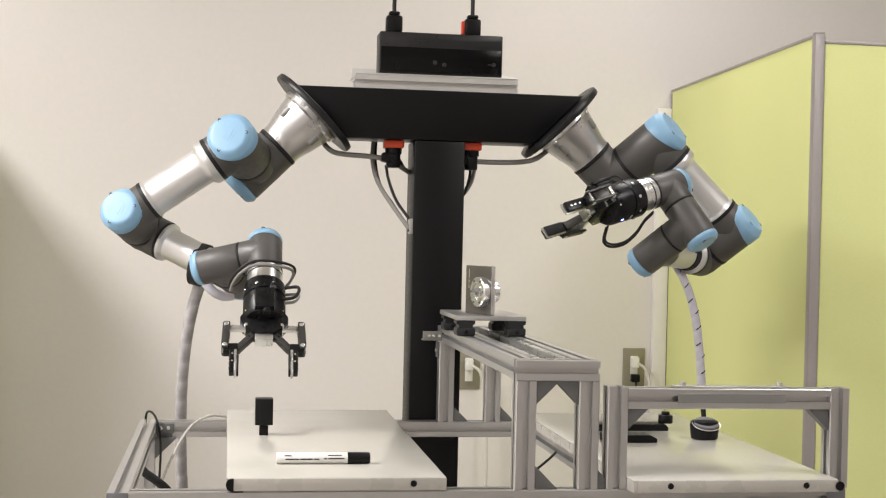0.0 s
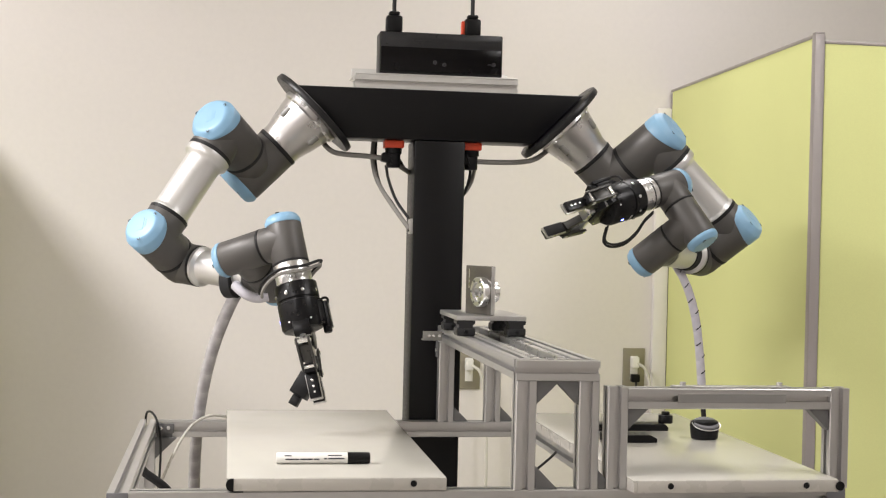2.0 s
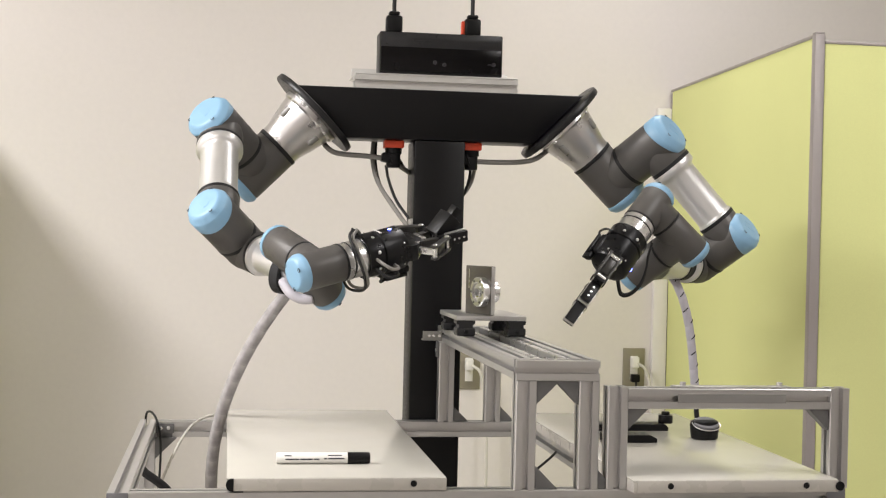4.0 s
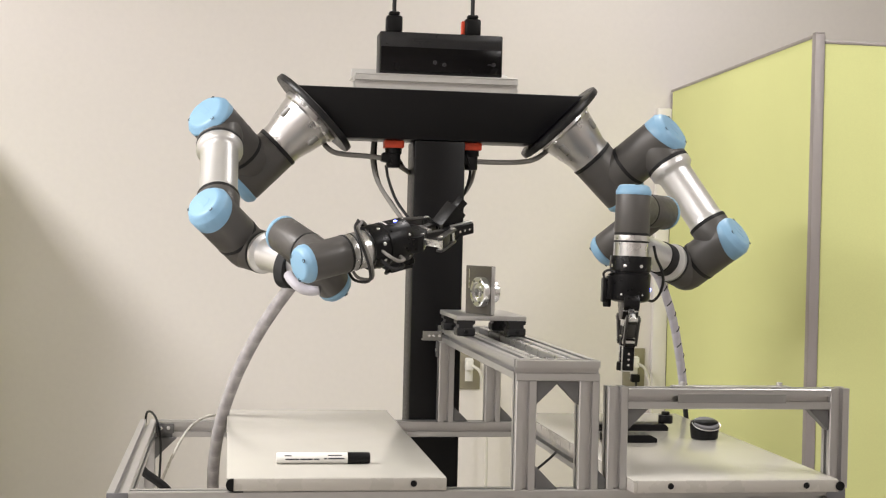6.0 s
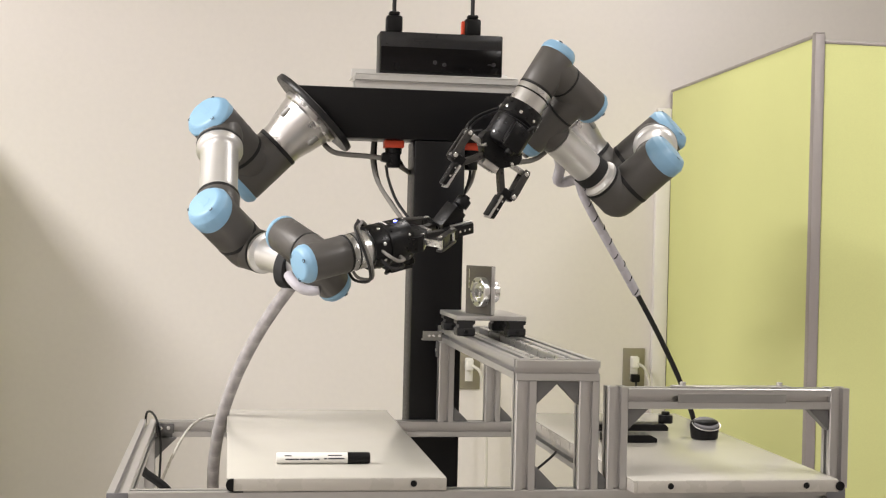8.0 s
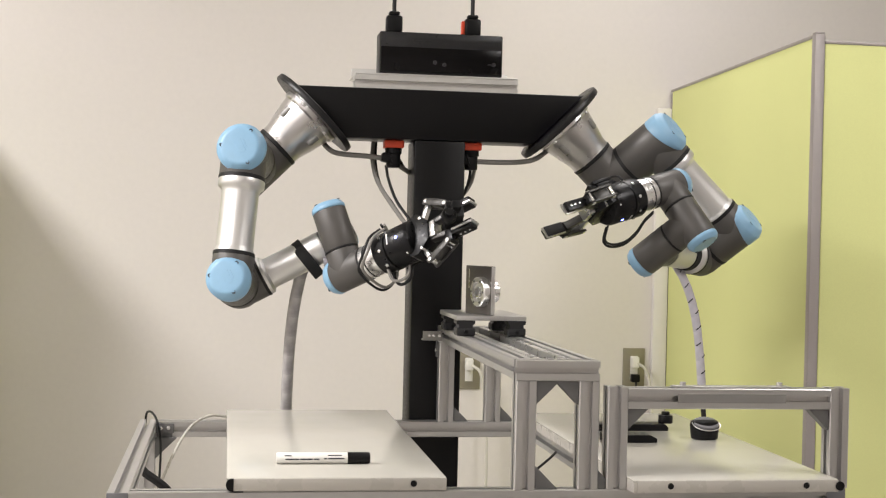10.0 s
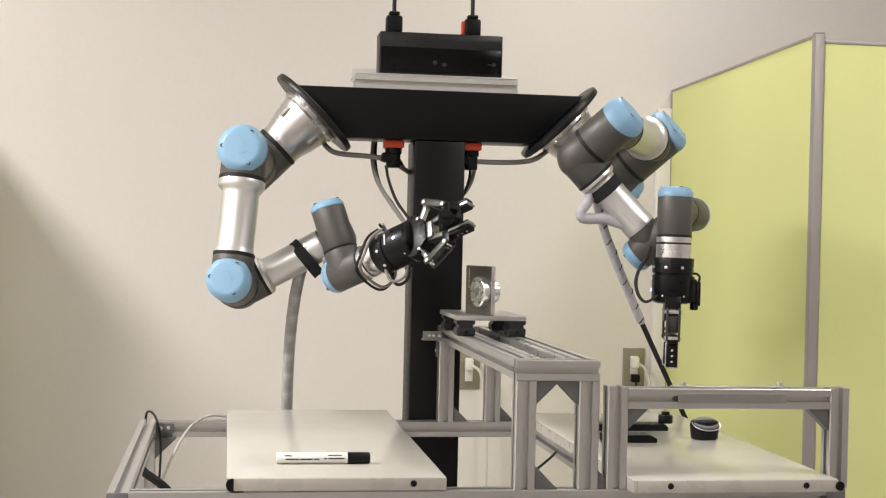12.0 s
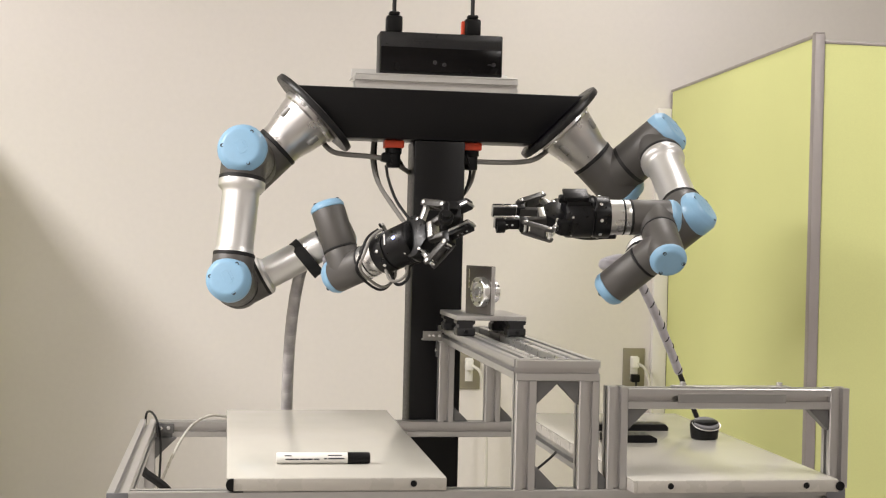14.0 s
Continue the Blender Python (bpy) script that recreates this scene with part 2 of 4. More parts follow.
def profile_bm(length, bm=None, m=None):
    """A slotted square profile along z."""
    h, w, d, c = S / 2, 0.0043, 0.0115, 0.0013   # half width, half slot, slot depth, corner
    q = [(-h, -h + c), (-h + c, -h), (-w, -h), (-w, -h + d), (w, -h + d), (w, -h), (h - c, -h), (h, -h + c), (h, -w), (h - d, -w), (h - d, w), (h, w), (h, h - c), (h - c, h), (w, h), (w, h - d), (-w, h - d), (-w, h), (-h + c, h), (-h, h - c), (-h, w), (-h + d, w), (-h + d, -w), (-h, -w)]
    bm = bm or bmesh.new()
    a = [bm.verts.new((x, y, 0)) for x, y in q]
    b = [bm.verts.new((x, y, length)) for x, y in q]
    for i in range(len(q)):
        j = (i + 1) % len(q)
        bm.faces.new((a[i], a[j], b[j], b[i]))
    bm.faces.new(a[::-1])
    bm.faces.new(b)
    if m is not None:
        bmesh.ops.transform(bm, matrix=m, verts=a + b)
    return bm


def bar(name, parent, p, axis, length, label=""):
    """A profile whose lower end's centre is p, running along x, y or z."""
    m = {"z": pose(*p), "x": pose(*p, 0, 90, 0), "y": pose(*p, -90, 0, 0)}[axis]
    return part(name, profile_bm(length), ALU, parent, label, m, smooth=False)


def gusset(parent, p, rx=0, ry=0, rz=0, a=0.028):
    g = part("bracket", prism([(0, 0), (a, 0), (0, -a)], -0.0105, 0.0105, None, 0.001), CAST, parent, "grey cast corner bracket", pose(*p, rx, ry, rz), smooth=False)
    return g


def end_cap(parent, p, axis):
    h = S / 2 - 0.0005
    lo = [-h, -h, -h]
    hi = [h, h, h]
    k = "xyz".index(axis)
    lo[k], hi[k] = -0.001, 0.001
    return part("end_cap", box(lo[0], hi[0], lo[1], hi[1], lo[2], hi[2], 0.0006), PLASTIC_GREY, parent, "grey plastic end cap", pose(*p))


ZT = 0.841
YF, YR = -0.802, -0.088
XL, XR = -0.570, 0.500
frame_table = thing("table_frame", "silver slotted aluminium profile table frame", "frame")
h = S / 2
bar("front_bar", frame_table, (XL + S, YF + h, ZT - h), "x", XR - XL - 2 * S)
bar("side_bar", frame_table, (XL + h, YF, ZT - h), "y", YR + S - YF)
bar("side_bar", frame_table, (XR - h, YF, ZT - h), "y", YR + S - YF)
bar("rear_bar", frame_table, (XL + S, YR + h, ZT - h), "x", XR - XL - 2 * S)
bar("middle_bar", frame_table, (0.187, YF + S, ZT - h), "y", YR - YF - S)
for px, py in ((XL + h, YF + h), (XR - h, YF + h), (XL + h, YR + h), (XR - h, YR + h)):
    bar("leg", frame_table, (px, py, 0.0), "z", ZT - S)
gusset(frame_table, (XL + S, YR + h - 0.014, ZT - S), 0, 0, 0, 0.04)
gusset(frame_table, (XL + S + 0.002, YR - 0.001, ZT - S), 90, 0, 0, 0.03)
end_cap(frame_table, (XL + h, YF - 0.001, ZT - h), "y")
end_cap(frame_table, (XR - h, YF - 0.001, ZT - h), "y")
part("angle_plate", box(XL + S, XL + S + 0.034, YR - 0.004, YR - 0.0005, ZT - 0.022, ZT - 0.004, 0.001), CAST, frame_table, "small steel angle plate with screws")
for dx in (0.010, 0.024):
    part("screw", lathe([(0.0035, 0), (0.0035, 0.002), (0.002, 0.0028)], toward((XL + S + dx, YR - 0.004, ZT - 0.012), (0, -1, 0)), 12), PIN, frame_table)

# the tall rail stand in the middle
G0, G1 = -0.002, 0.121
ZG = 1.027
stand = thing("rail_stand", "silver aluminium profile rail stand on the table frame", "stand")
for px in (G0 + h, G1 - h):
    bar("front_post", stand, (px, YF + h, ZT), "z", ZG - S - ZT)
for px in (G0 + h, G1 - h):
    bar("rear_post", stand, (px, YR + h, ZT), "z", ZG - S - ZT)
bar("front_crossbar", stand, (G0, YF + h, ZG - h), "x", G1 - G0)
bar("long_rail", stand, (G0 + h, YF + S, ZG - h), "y", YR - YF)
bar("long_rail", stand, (G1 - h, YF + S, ZG - h), "y", YR - YF)
bar("rear_crossbar", stand, (G0 + S, YR + h, ZG - h), "x", G1 - G0 - 2 * S)
gusset(stand, (G0 + S, YF + h, ZG - S), 0, 0, 0, 0.035)
gusset(stand, (G1 - S, YF + h, ZG - S), 0, 90, 0, 0.035)
gusset(stand, (G0 + S, YF + h, ZT), 0, -90, 0, 0.035)
gusset(stand, (G1, YF + h, ZT), 0, -90, 0, 0.028)
gusset(stand, (G0 + S, YR + h, ZT), 0, -90, 0, 0.03)
gusset(stand, (G1, YR + h, ZT), 0, -90, 0, 0.03)
stub = part("side_clip", box(-0.040, G0 - 0.0002, YR - 0.03, YR - 0.026, ZG - 0.026, ZG - 0.008, 0.001), CAST_PLATE, stand, "short grey sensor plate")
part("clip_flange", box(-0.040, G0 - 0.0002, YR - 0.0258, YR - 0.010, ZG - 0.026, ZG - 0.023, 0.0006), CAST_PLATE, stub)
for dx in (-0.027, -0.019, -0.008):
    part("screw", lathe([(0.0028, 0), (0.0028, 0.0014), (0.0014, 0.0018)], toward((dx, YR - 0.0301, ZG - 0.0165), (0, -1, 0)), 12), PIN, stub)
part("post_bracket", box(G0 - 0.004, G0 - 0.0003, YR + 0.002, YR + 0.028, ZG - 0.062, ZG - 0.031, 0.001), CAST, stand, "small grey angle bracket")
part("bracket_bolt", lathe([(0.004, 0), (0.004, 0.003), (0.002, 0.0036)], toward((G0 - 0.0041, YR + 0.014, ZG - 0.047), (-1, 0, 0)), 12), PIN, stand)
part("bracket_bolt", lathe([(0.004, 0), (0.004, 0.004), (0.002, 0.0046)], pose(G0 + 0.005, YR - 0.012, ZG + 0.0002), 12), PIN, stand)
guide = thing("linear_guide", "polished steel guide rails on the rail stand", "rail")
for px in (0.038, 0.081):
    part("rail", box(px - 0.006, px + 0.006, YF + S + 0.001, YR - 0.002, ZG - 0.012, ZG - 0.001, 0.001), SILVER, guide)
part("base_plate", box(G0 + S + 0.0002, G1 - S - 0.0002, YF + S + 0.0005, YR - 0.0005, ZG - 0.0215, ZG - 0.0125), ALU_DARK, guide)

# the carriage with the small photo camera on it
CY = -0.30
carriage = thing("slide_carriage", "aluminium slide plate on four black bearing blocks", "carriage")
part("plate", box(-0.014, 0.112, CY - 0.045, CY + 0.145, ZG + 0.0275, ZG + 0.036, 0.0012), ALU, carriage)
for px in (0.0035, 0.0945):
    for py in (CY - 0.028, CY + 0.118):
        bm = prism([(-0.015, 0.0), (0.015, 0.0), (0.0165, 0.004), (0.0165, 0.013), (0.0125, 0.0155), (0.0125, 0.0195), (0.0165, 0.0215), (0.0165, 0.0268), (0.0150, 0.0275), (-0.0150, 0.0275), (-0.0165, 0.0268), (-0.0165, 0.0215), (-0.0125, 0.0195), (-0.0125, 0.0155), (-0.0165, 0.013), (-0.0165, 0.004)], -0.017, 0.017, None, 0.0008)
        blk = part("bearing_block", bm, BLOCK, carriage, "", pose(px, py, ZG), smooth=False)
        part("wiper", box(-0.0155, 0.0155, -0.0205, -0.0172, 0.0015, 0.0135, 0.002), RUBBER, blk)
        part("grease_hole", lathe([(0.0034, 0), (0.0034, 0.0006), (0.0022, 0.0006), (0.0020, 0.0002), (0, 0.0002)], toward((0, -0.0206, 0.0075), (0, -1, 0)), 14), PLASTIC_BLACK, blk)
photo = thing("bearing_plate", "upright bronze-grey plate with a polished bearing flange on the slide", "bearing", pose(0.036, CY + 0.004, ZG + 0.036, 0, 0, -71))
part("plate", box(-0.046, 0.046, -0.004, 0.004, 0.0, 0.087, 0.0012), CAMERA_GREY, photo)
part("edge_strip", box(0.0462, 0.0475, -0.0037, 0.0037, 0.001, 0.086, 0.0005), ALU, photo, "bare aluminium edge")
part("bearing_flange", lathe([(0.0265, 0), (0.0265, 0.011), (0.0245, 0.0125), (0.0180, 0.0125), (0.0170, 0.008), (0.0105, 0.007), (0.0100, 0.012), (0.0075, 0.0125), (0.0070, 0.004), (0.0, 0.004)], toward((0.018, -0.0041, 0.041), (0, -1, 0))), SILVER, photo, "polished bearing flange")
for k in range(6):
    a = math.pi * k / 3
    part("screw", lathe([(0.0022, 0), (0.0022, 0.0012), (0.001, 0.0014)], toward((0.018 + 0.0212 * math.cos(a), -0.0166, 0.041 + 0.0212 * math.sin(a)), (0, -1, 0)), 10), CAST, photo)
part("slot", box(-0.0345, -0.0315, -0.0045, -0.0041, 0.046, 0.081), SILVER, photo, "bright slot in the plate")
part("rear_hub", lathe([(0.0195, 0), (0.0195, 0.016), (0.0170, 0.018)], toward((0.018, 0.0041, 0.041), (0, 1, 0)), 32), SILVER, photo)

# the low portal over the right shelf
portal = thing("shelf_portal", "low aluminium profile portal over the shelf", "frame")
PX0, PX1, ZP = 0.134, 0.5035, 0.989
bar("post", portal, (PX0 + h, YF + h, ZT), "z", ZP - ZT)
bar("post", portal, (PX1 - h, YF + h, ZT), "z", ZP - ZT)
bar("top_bar", portal, (PX0 + S, YF + h, ZP - h - 0.0015), "x", PX1 - PX0 - 2 * S)
gusset(portal, (PX0 + S, YF + h, ZP - S - 0.0015), 0, 0, 0, 0.032)
gusset(portal, (PX1 - S, YF + h, ZP - S - 0.0015), 0, 90, 0, 0.032)
for px in (0.249, 0.398):
    lug = part("mounting_lug", box(px - 0.016, px + 0.016, YF + 0.003, YF + 0.022, ZP - 0.0012, ZP + 0.0018, 0.0008), ALU, portal, "thin steel lug with a bolt")
    part("bolt", lathe([(0.0045, 0), (0.0045, 0.005), (0.0025, 0.0055)], pose(px, YF + 0.012, ZP + 0.0018), 12), ALU, lug)
# Thin darker strip imitates the shaded band along the open slot.
part("slot_shade_strip", box(0.238, 0.404, YF - 0.0008, YF - 0.0002, ZP - 0.0225, ZP - 0.0095), ALU_DARK, portal, "darker strip standing in for shade in the slot")
part("top_strip", box(0.2652, 0.3818, YF + 0.002, YF + 0.026, ZP - 0.0013, ZP + 0.0012, 0.0005), ALU, portal, "flat strip between the two lugs")


# ---- shelves ----
def shelf(name, label, x0, x1, y0, y1, top, cut):
    t = thing(name, label, "shelf", group="enamel shelves")
    part("top", box(x0, x1, y0 + 0.003, y1, top - 0.003, top, 0.0014), ENAMEL, t)
    part("front_lip", box(x0 + 0.006, x1, y0, y0 + 0.0029, top - 0.0185, top - 0.0006, 0.0012), ENAMEL_SHADED, t)
    part("rear_lip", box(x0, x1, y1 - 0.0029, y1 - 0.0001, top - 0.0185, top - 0.0031), ENAMEL_SHADED, t)
    part("side_lip", box(x0 + 0.0002, x0 + 0.003, y0 + 0.012, y1 - 0.003, top - 0.0185, top - 0.0031), ENAMEL_SHADED, t)
    part("side_lip", box(x1 - 0.003, x1 - 0.0002, y0 + 0.012, y1 - 0.003, top - 0.0185, top - 0.0031), ENAMEL_SHADED, t)
    for k, px in enumerate(cut):
        # Flat discs; black stands in for the dark inside of an open hole.
        part("hole", lathe([(0.0046, 0), (0.0046, 0.0006)], toward((px, y0 - 0.0001, top - 0.0085), (0, -1, 0)), 20), ENAMEL if (k == 0 and x0 < 0) else PLASTIC_BLACK, t, "round disc marking a fixing hole in the lip")
    return t


shelf("enamel_shelf", "glossy cream enamelled steel shelf with folded lips", -0.408, -0.100, -0.803, -0.060, 0.860, (-0.357, -0.147))
# Solid black shape imitates the dark inside of the open lip end.
bm = prism([(-0.3985, 0.8415), (-0.3985, 0.8595)] + [(-0.4005 - 0.0085 * math.sin(math.pi * k / 10), 0.8505 + 0.009 * math.cos(math.pi * k / 10)) for k in range(11)], -0.8042, -0.797, None)
part("corner_shade", bm, PLASTIC_BLACK, bpy.data.objects["enamel_shelf"], "black shape standing in for shade in the open corner", smooth=False)
# Black strip stands in for the shadow line under the lip.
part("lip_shadow_strip", box(-0.3984, -0.385, -0.8036, -0.7995, 0.8405, 0.8418), PLASTIC_BLACK, bpy.data.objects["enamel_shelf"], "black strip standing in for the shadow under the lip")
shelf2 = shelf("enamel_shelf", "glossy cream enamelled steel shelf under the low portal", 0.164, 0.474, -0.836, -0.100, 0.860, (0.219, 0.424))
# Black cylinder imitates the dark inside of this open corner.
part("corner_shade", lathe([(0.0068, 0), (0.0068, 0.007)], toward((0.4755, -0.8305, 0.8505), (0, -1, 0)), 20), PLASTIC_BLACK, shelf2, "black shape standing in for shade in the open corner")
part("corner_fold", box(0.1645, 0.1698, -0.8355, -0.8326, 0.8418, 0.8568, 0.0006), ENAMEL_SHADED, shelf2)
part("corner_fold", box(0.1643, 0.1670, -0.8324, -0.8242, 0.8418, 0.8568, 0.0006), ENAMEL_SHADED, shelf2)

# ---- things on the shelves ----
marker = thing("whiteboard_marker", "white whiteboard marker with a black cap lying on the shelf", "marker", pose(-0.336, -0.684, 0.8685))
part("barrel", lathe([(0.0075, 0), (0.0083, 0.0015), (0.0083, 0.105)], toward((0, 0, 0), (1, 0, 0)), 32), WHITE, marker)
cap = part("cap", lathe([(0.0086, 0), (0.0088, 0.002), (0.0086, 0.031), (0.0075, 0.0335)], toward((0.1052, 0, 0), (1, 0, 0)), 32), PLASTIC_BLACK, marker, "black plastic cap")
for k, (bx, bw, bz) in enumerate(((0.013, 0.020, -0.0005), (0.035, 0.018, -0.0005), (0.055, 0.008, -0.0005), (0.070, 0.004, 0.0005), (0.076, 0.024, 0.0005), (0.012, 0.010, 0.0044), (0.076, 0.020, 0.0048))):
    y = -math.sqrt(0.0084 ** 2 - bz ** 2)
    part("print_bar", box(bx, bx + bw, y - 0.0002, y + 0.0006, bz - 0.0011, bz + 0.0009), LABEL, marker, "dark printed bar")


def holder(x0, x1, y0, y1, z1, chamfer):
    t = thing("part_holder", "low black plastic part holder lying on the shelf", "holder", group="part holders")
    part("body", prism([(x0, 0.860), (x1, 0.860), (x1, 0.860 + z1 * 0.55), (x1 - chamfer, 0.860 + z1), (x0, 0.860 + z1)], y0, y1, None, 0.001), PLASTIC_BLACK, t, smooth=False)
    return t


holder(0.222, 0.312, -0.485, -0.445, 0.013, 0.012)
holder(0.222, 0.378, -0.345, -0.305, 0.012, 0.006)

scanner = thing("small_scanner", "rounded black device with a grey sloping top on the shelf", "device", pose(0.411, -0.44, 0.860))
bm = bmesh.new()
add_lathe(bm, [(0.020, 0), (0.0235, 0.002), (0.026, 0.024), (0.024, 0.031), (0.018, 0.034), (0.0, 0.0345)])
bmesh.ops.transform(bm, matrix=Matrix.Diagonal((1, 0.82, 1, 1)), verts=bm.verts)
part("body", bm, PLASTIC_BLACK, scanner)
bm = lathe([(0.0225, 0), (0.0215, 0.003), (0.015, 0.0045), (0, 0.005)])
bmesh.ops.transform(bm, matrix=pose(0, -0.008, 0.0275, 28, 0, 0) @ Matrix.Diagonal((1, 0.78, 1, 1)), verts=bm.verts)
part("top_shell", bm, PLASTIC_GREY, scanner, "grey sloping top")
bm = bmesh.new()
add_tube(bm, [(0.0245 * math.cos(a), -0.009 + 0.019 * math.sin(a), 0.027 + 0.009 * math.sin(a)) for a in [math.pi * k / 8 for k in range(-8, 9)]], 0.0008, 6, 3)
part("rim", bm, SILVER, scanner, "thin bright rim")

# ---- robot stand ----
torso = thing("robot_stand", "black steel T-shaped robot stand with slanted ends", "stand")
part("column", box(-0.055, 0.046, -0.05, 0.05, 0.02, 1.389, 0.004), BLACK, torso)
part("foot", box(-0.26, 0.25, -0.05, 0.45, 0.0, 0.02, 0.004), BLACK, torso)
part("beam", prism([(-0.192, 1.390), (0.186, 1.390), (0.283, 1.488), (-0.290, 1.488)], -0.05, 0.05, None, 0.002), BLACK, torso)
INV = math.sqrt(0.5)
BASE = {}
for s in (-1, 1):
    z = Vector((s * INV, 0, -INV))
    y = Vector((0, 1, 0))
    x = y.cross(z)
    BASE[s] = Matrix(((x.x, y.x, z.x, -0.2552 if s < 0 else 0.2512), (x.y, y.y, z.y, 0), (x.z, y.z, z.z, 1.4347 if s < 0 else 1.4332), (0, 0, 0, 1)))
    part("mounting_disc", lathe([(0.097, -0.0135), (0.0995, -0.0120), (0.100, -0.010), (0.100, -0.003), (0.0985, -0.0005), (0.0, -0.0005)], BASE[s], 64), BLACK_PLATE, torso, "black steel mounting disc")
part("rear_bracket", box(-0.03, 0.02, 0.05, 0.058, 0.9, 1.0, 0.001), BLACK, torso)

rail = thing("sensor_rail", "aluminium profile rail lying on the black beam", "rail")
part("profile", profile_bm(0.324), ALU_BRIGHT, rail, "", pose(-0.174, -0.03, 1.488 + 0.0125, 0, 90, 0), smooth=False)
part("profile", profile_bm(0.324), ALU_BRIGHT, rail, "", pose(-0.174, 0.0005, 1.488 + 0.0125, 0, 90, 0), smooth=False)
part("rail_plate", box(-0.174, 0.150, -0.045, 0.092, 1.5157, 1.5185, 0.0008), ALU_BRIGHT, rail, "flat aluminium plate")
part("rear_strip", box(-0.172, 0.150, 0.066, 0.088, 1.5187, 1.5385, 0.0012), ALU_BRIGHT, rail, "upright aluminium strip behind the camera")

depth = thing("depth_camera", "black depth camera bar with a glossy front window", "camera", pose(0.002, 0.0, 1.5187))
part("body", prism([(-0.1245, 0.006), (0.1245, 0.006), (0.1245, 0.089), (-0.1245, 0.089)], 0.0, 0.062, None, 0.003), PLASTIC_BLACK, depth)
part("foot", box(-0.12, 0.115, 0.006, 0.055, 0.0, 0.0058, 0.001), PLASTIC_BLACK, depth)
part("front_window", box(-0.122, 0.122, -0.0022, -0.0003, 0.010, 0.059, 0.0008), GLOSS_BLACK, depth, "glossy black front window")
part("upper_band", box(-0.122, 0.122, -0.0016, -0.0003, 0.0595, 0.087, 0.0006), BLOCK, depth, "matt black band")
bm = bmesh.new()
for k in range(56):
    for row in range(2):
        add_box(bm, -0.075 + k * 0.0034, -0.0733 + k * 0.0034, -0.0021, -0.0017, 0.066 + row * 0.006, 0.0695 + row * 0.006)
tagged(part("vent_holes", bm, BLOCK, depth, "rows of small vent slits", smooth=False), kind="stuff")
# Grey discs paint in the faint glints on the lenses.
for px in (-0.006, 0.006):
    part("lens_glint", lathe([(0.0045, 0), (0.0045, 0.0008), (0.0032, 0.001), (0.003, 0.0003), (0, 0.0003)], toward((px * 1.6 - 0.004, -0.0023, 0.030 if px < 0 else 0.026), (0, -1, 0)), 20), DIM, depth, "small grey mark for a glint on a lens")
part("status_mark", lathe([(0.0045, 0), (0.0045, 0.0006), (0.003, 0.0006), (0.003, 0.0002), (0, 0.0002)], toward((0.106, -0.0023, 0.030), (0, -1, 0)), 20), DIM, depth, "small round grey mark")


part("seam", box(-0.1225, 0.1225, -0.0024, -0.0018, 0.0586, 0.0594), BLOCK, depth, "thin seam between window and band")
part("logo_bar", box(0.094, 0.101, -0.0026, -0.0022, 0.0285, 0.0315), DIM, depth, "faint grey mark")


def power_plug(x, tag):
    t = thing("cable_plug", "black cable plug standing on the depth camera", "plug", pose(x, 0.028, 1.5187 + 0.0895), "cable plugs")
    part("shell", box(-0.0165, 0.0165, -0.012, 0.012, 0.0, 0.035, 0.005), PLASTIC_BLACK, t)
    part("collar", box(-0.011, 0.011, -0.009, 0.009, 0.0352, 0.043, 0.003), PLASTIC_BLACK, t)
    part("cable", tube([(0, 0, 0.042), (0.0, 0.0, 0.2), (0.002, 0.004, 0.5), (0.003, 0.01, 1.10)], 0.0042), CABLE_BLACK, t)
    if tag:
        part("red_tab", box(-0.022, -0.0157, -0.004, 0.010, 0.004, 0.030, 0.001), RED, t, "red connector tab")
    return t


power_plug(-0.092, False)
power_plug(0.068, True)


def under_plug(x):
    t = thing("emergency_connector", "red connector block with black cable gland under the beam", "connector", pose(x, -0.01, 1.3895), "red connectors")
    part("red_block", box(-0.019, 0.019, -0.02, 0.02, -0.0155, -0.0005, 0.002), RED, t)
    part("gland", lathe([(0.0125, -0.054), (0.0140, -0.052), (0.0140, -0.028), (0.0165, -0.026), (0.0165, -0.016)], None, 20), PLASTIC_BLACK, t, "black cable gland")
    part("lever", box(-0.0175, -0.0140, -0.016, 0.016, -0.046, -0.020, 0.001, 2, pose(0, 0, 0, 0, -14, 0)), PLASTIC_BLACK, t, "black locking lever")
    part("side_plug", box(-0.0165, 0.012, -0.014, 0.014, -0.046, -0.028, 0.003, 2, pose(0, 0, 0, 0, 12, 0)), PLASTIC_BLACK, t, "black angled plug")
    return t


under_plug(-0.092)
under_plug(0.064)


def loose_cable(name, label, pts, r, mat):
    t = thing(name, label, "cable", group="hanging cables")
    part("strand", tube(pts, r, 10), mat, t)
    return t


loose_cable("arm_cable", "grey cable from an arm base to the red connector", [(-0.235, 0.02, 1.388), (-0.215, 0.0, 1.366), (-0.19, 0.0, 1.360), (-0.14, -0.005, 1.357), (-0.098, -0.01, 1.352)], 0.0052, CABLE_GREY)
loose_cable("arm_cable", "grey cable from an arm base to the red connector", [(0.235, 0.02, 1.388), (0.205, 0.0, 1.366), (0.18, 0.0, 1.357), (0.13, -0.005, 1.353), (0.066, -0.01, 1.353)], 0.0052, CABLE_GREY)
loose_cable("arm_cable", "grey cable running back to the column", [(-0.095, -0.01, 1.350), (-0.075, 0.0, 1.338), (-0.05, 0.03, 1.326)], 0.005, CABLE_GREY)
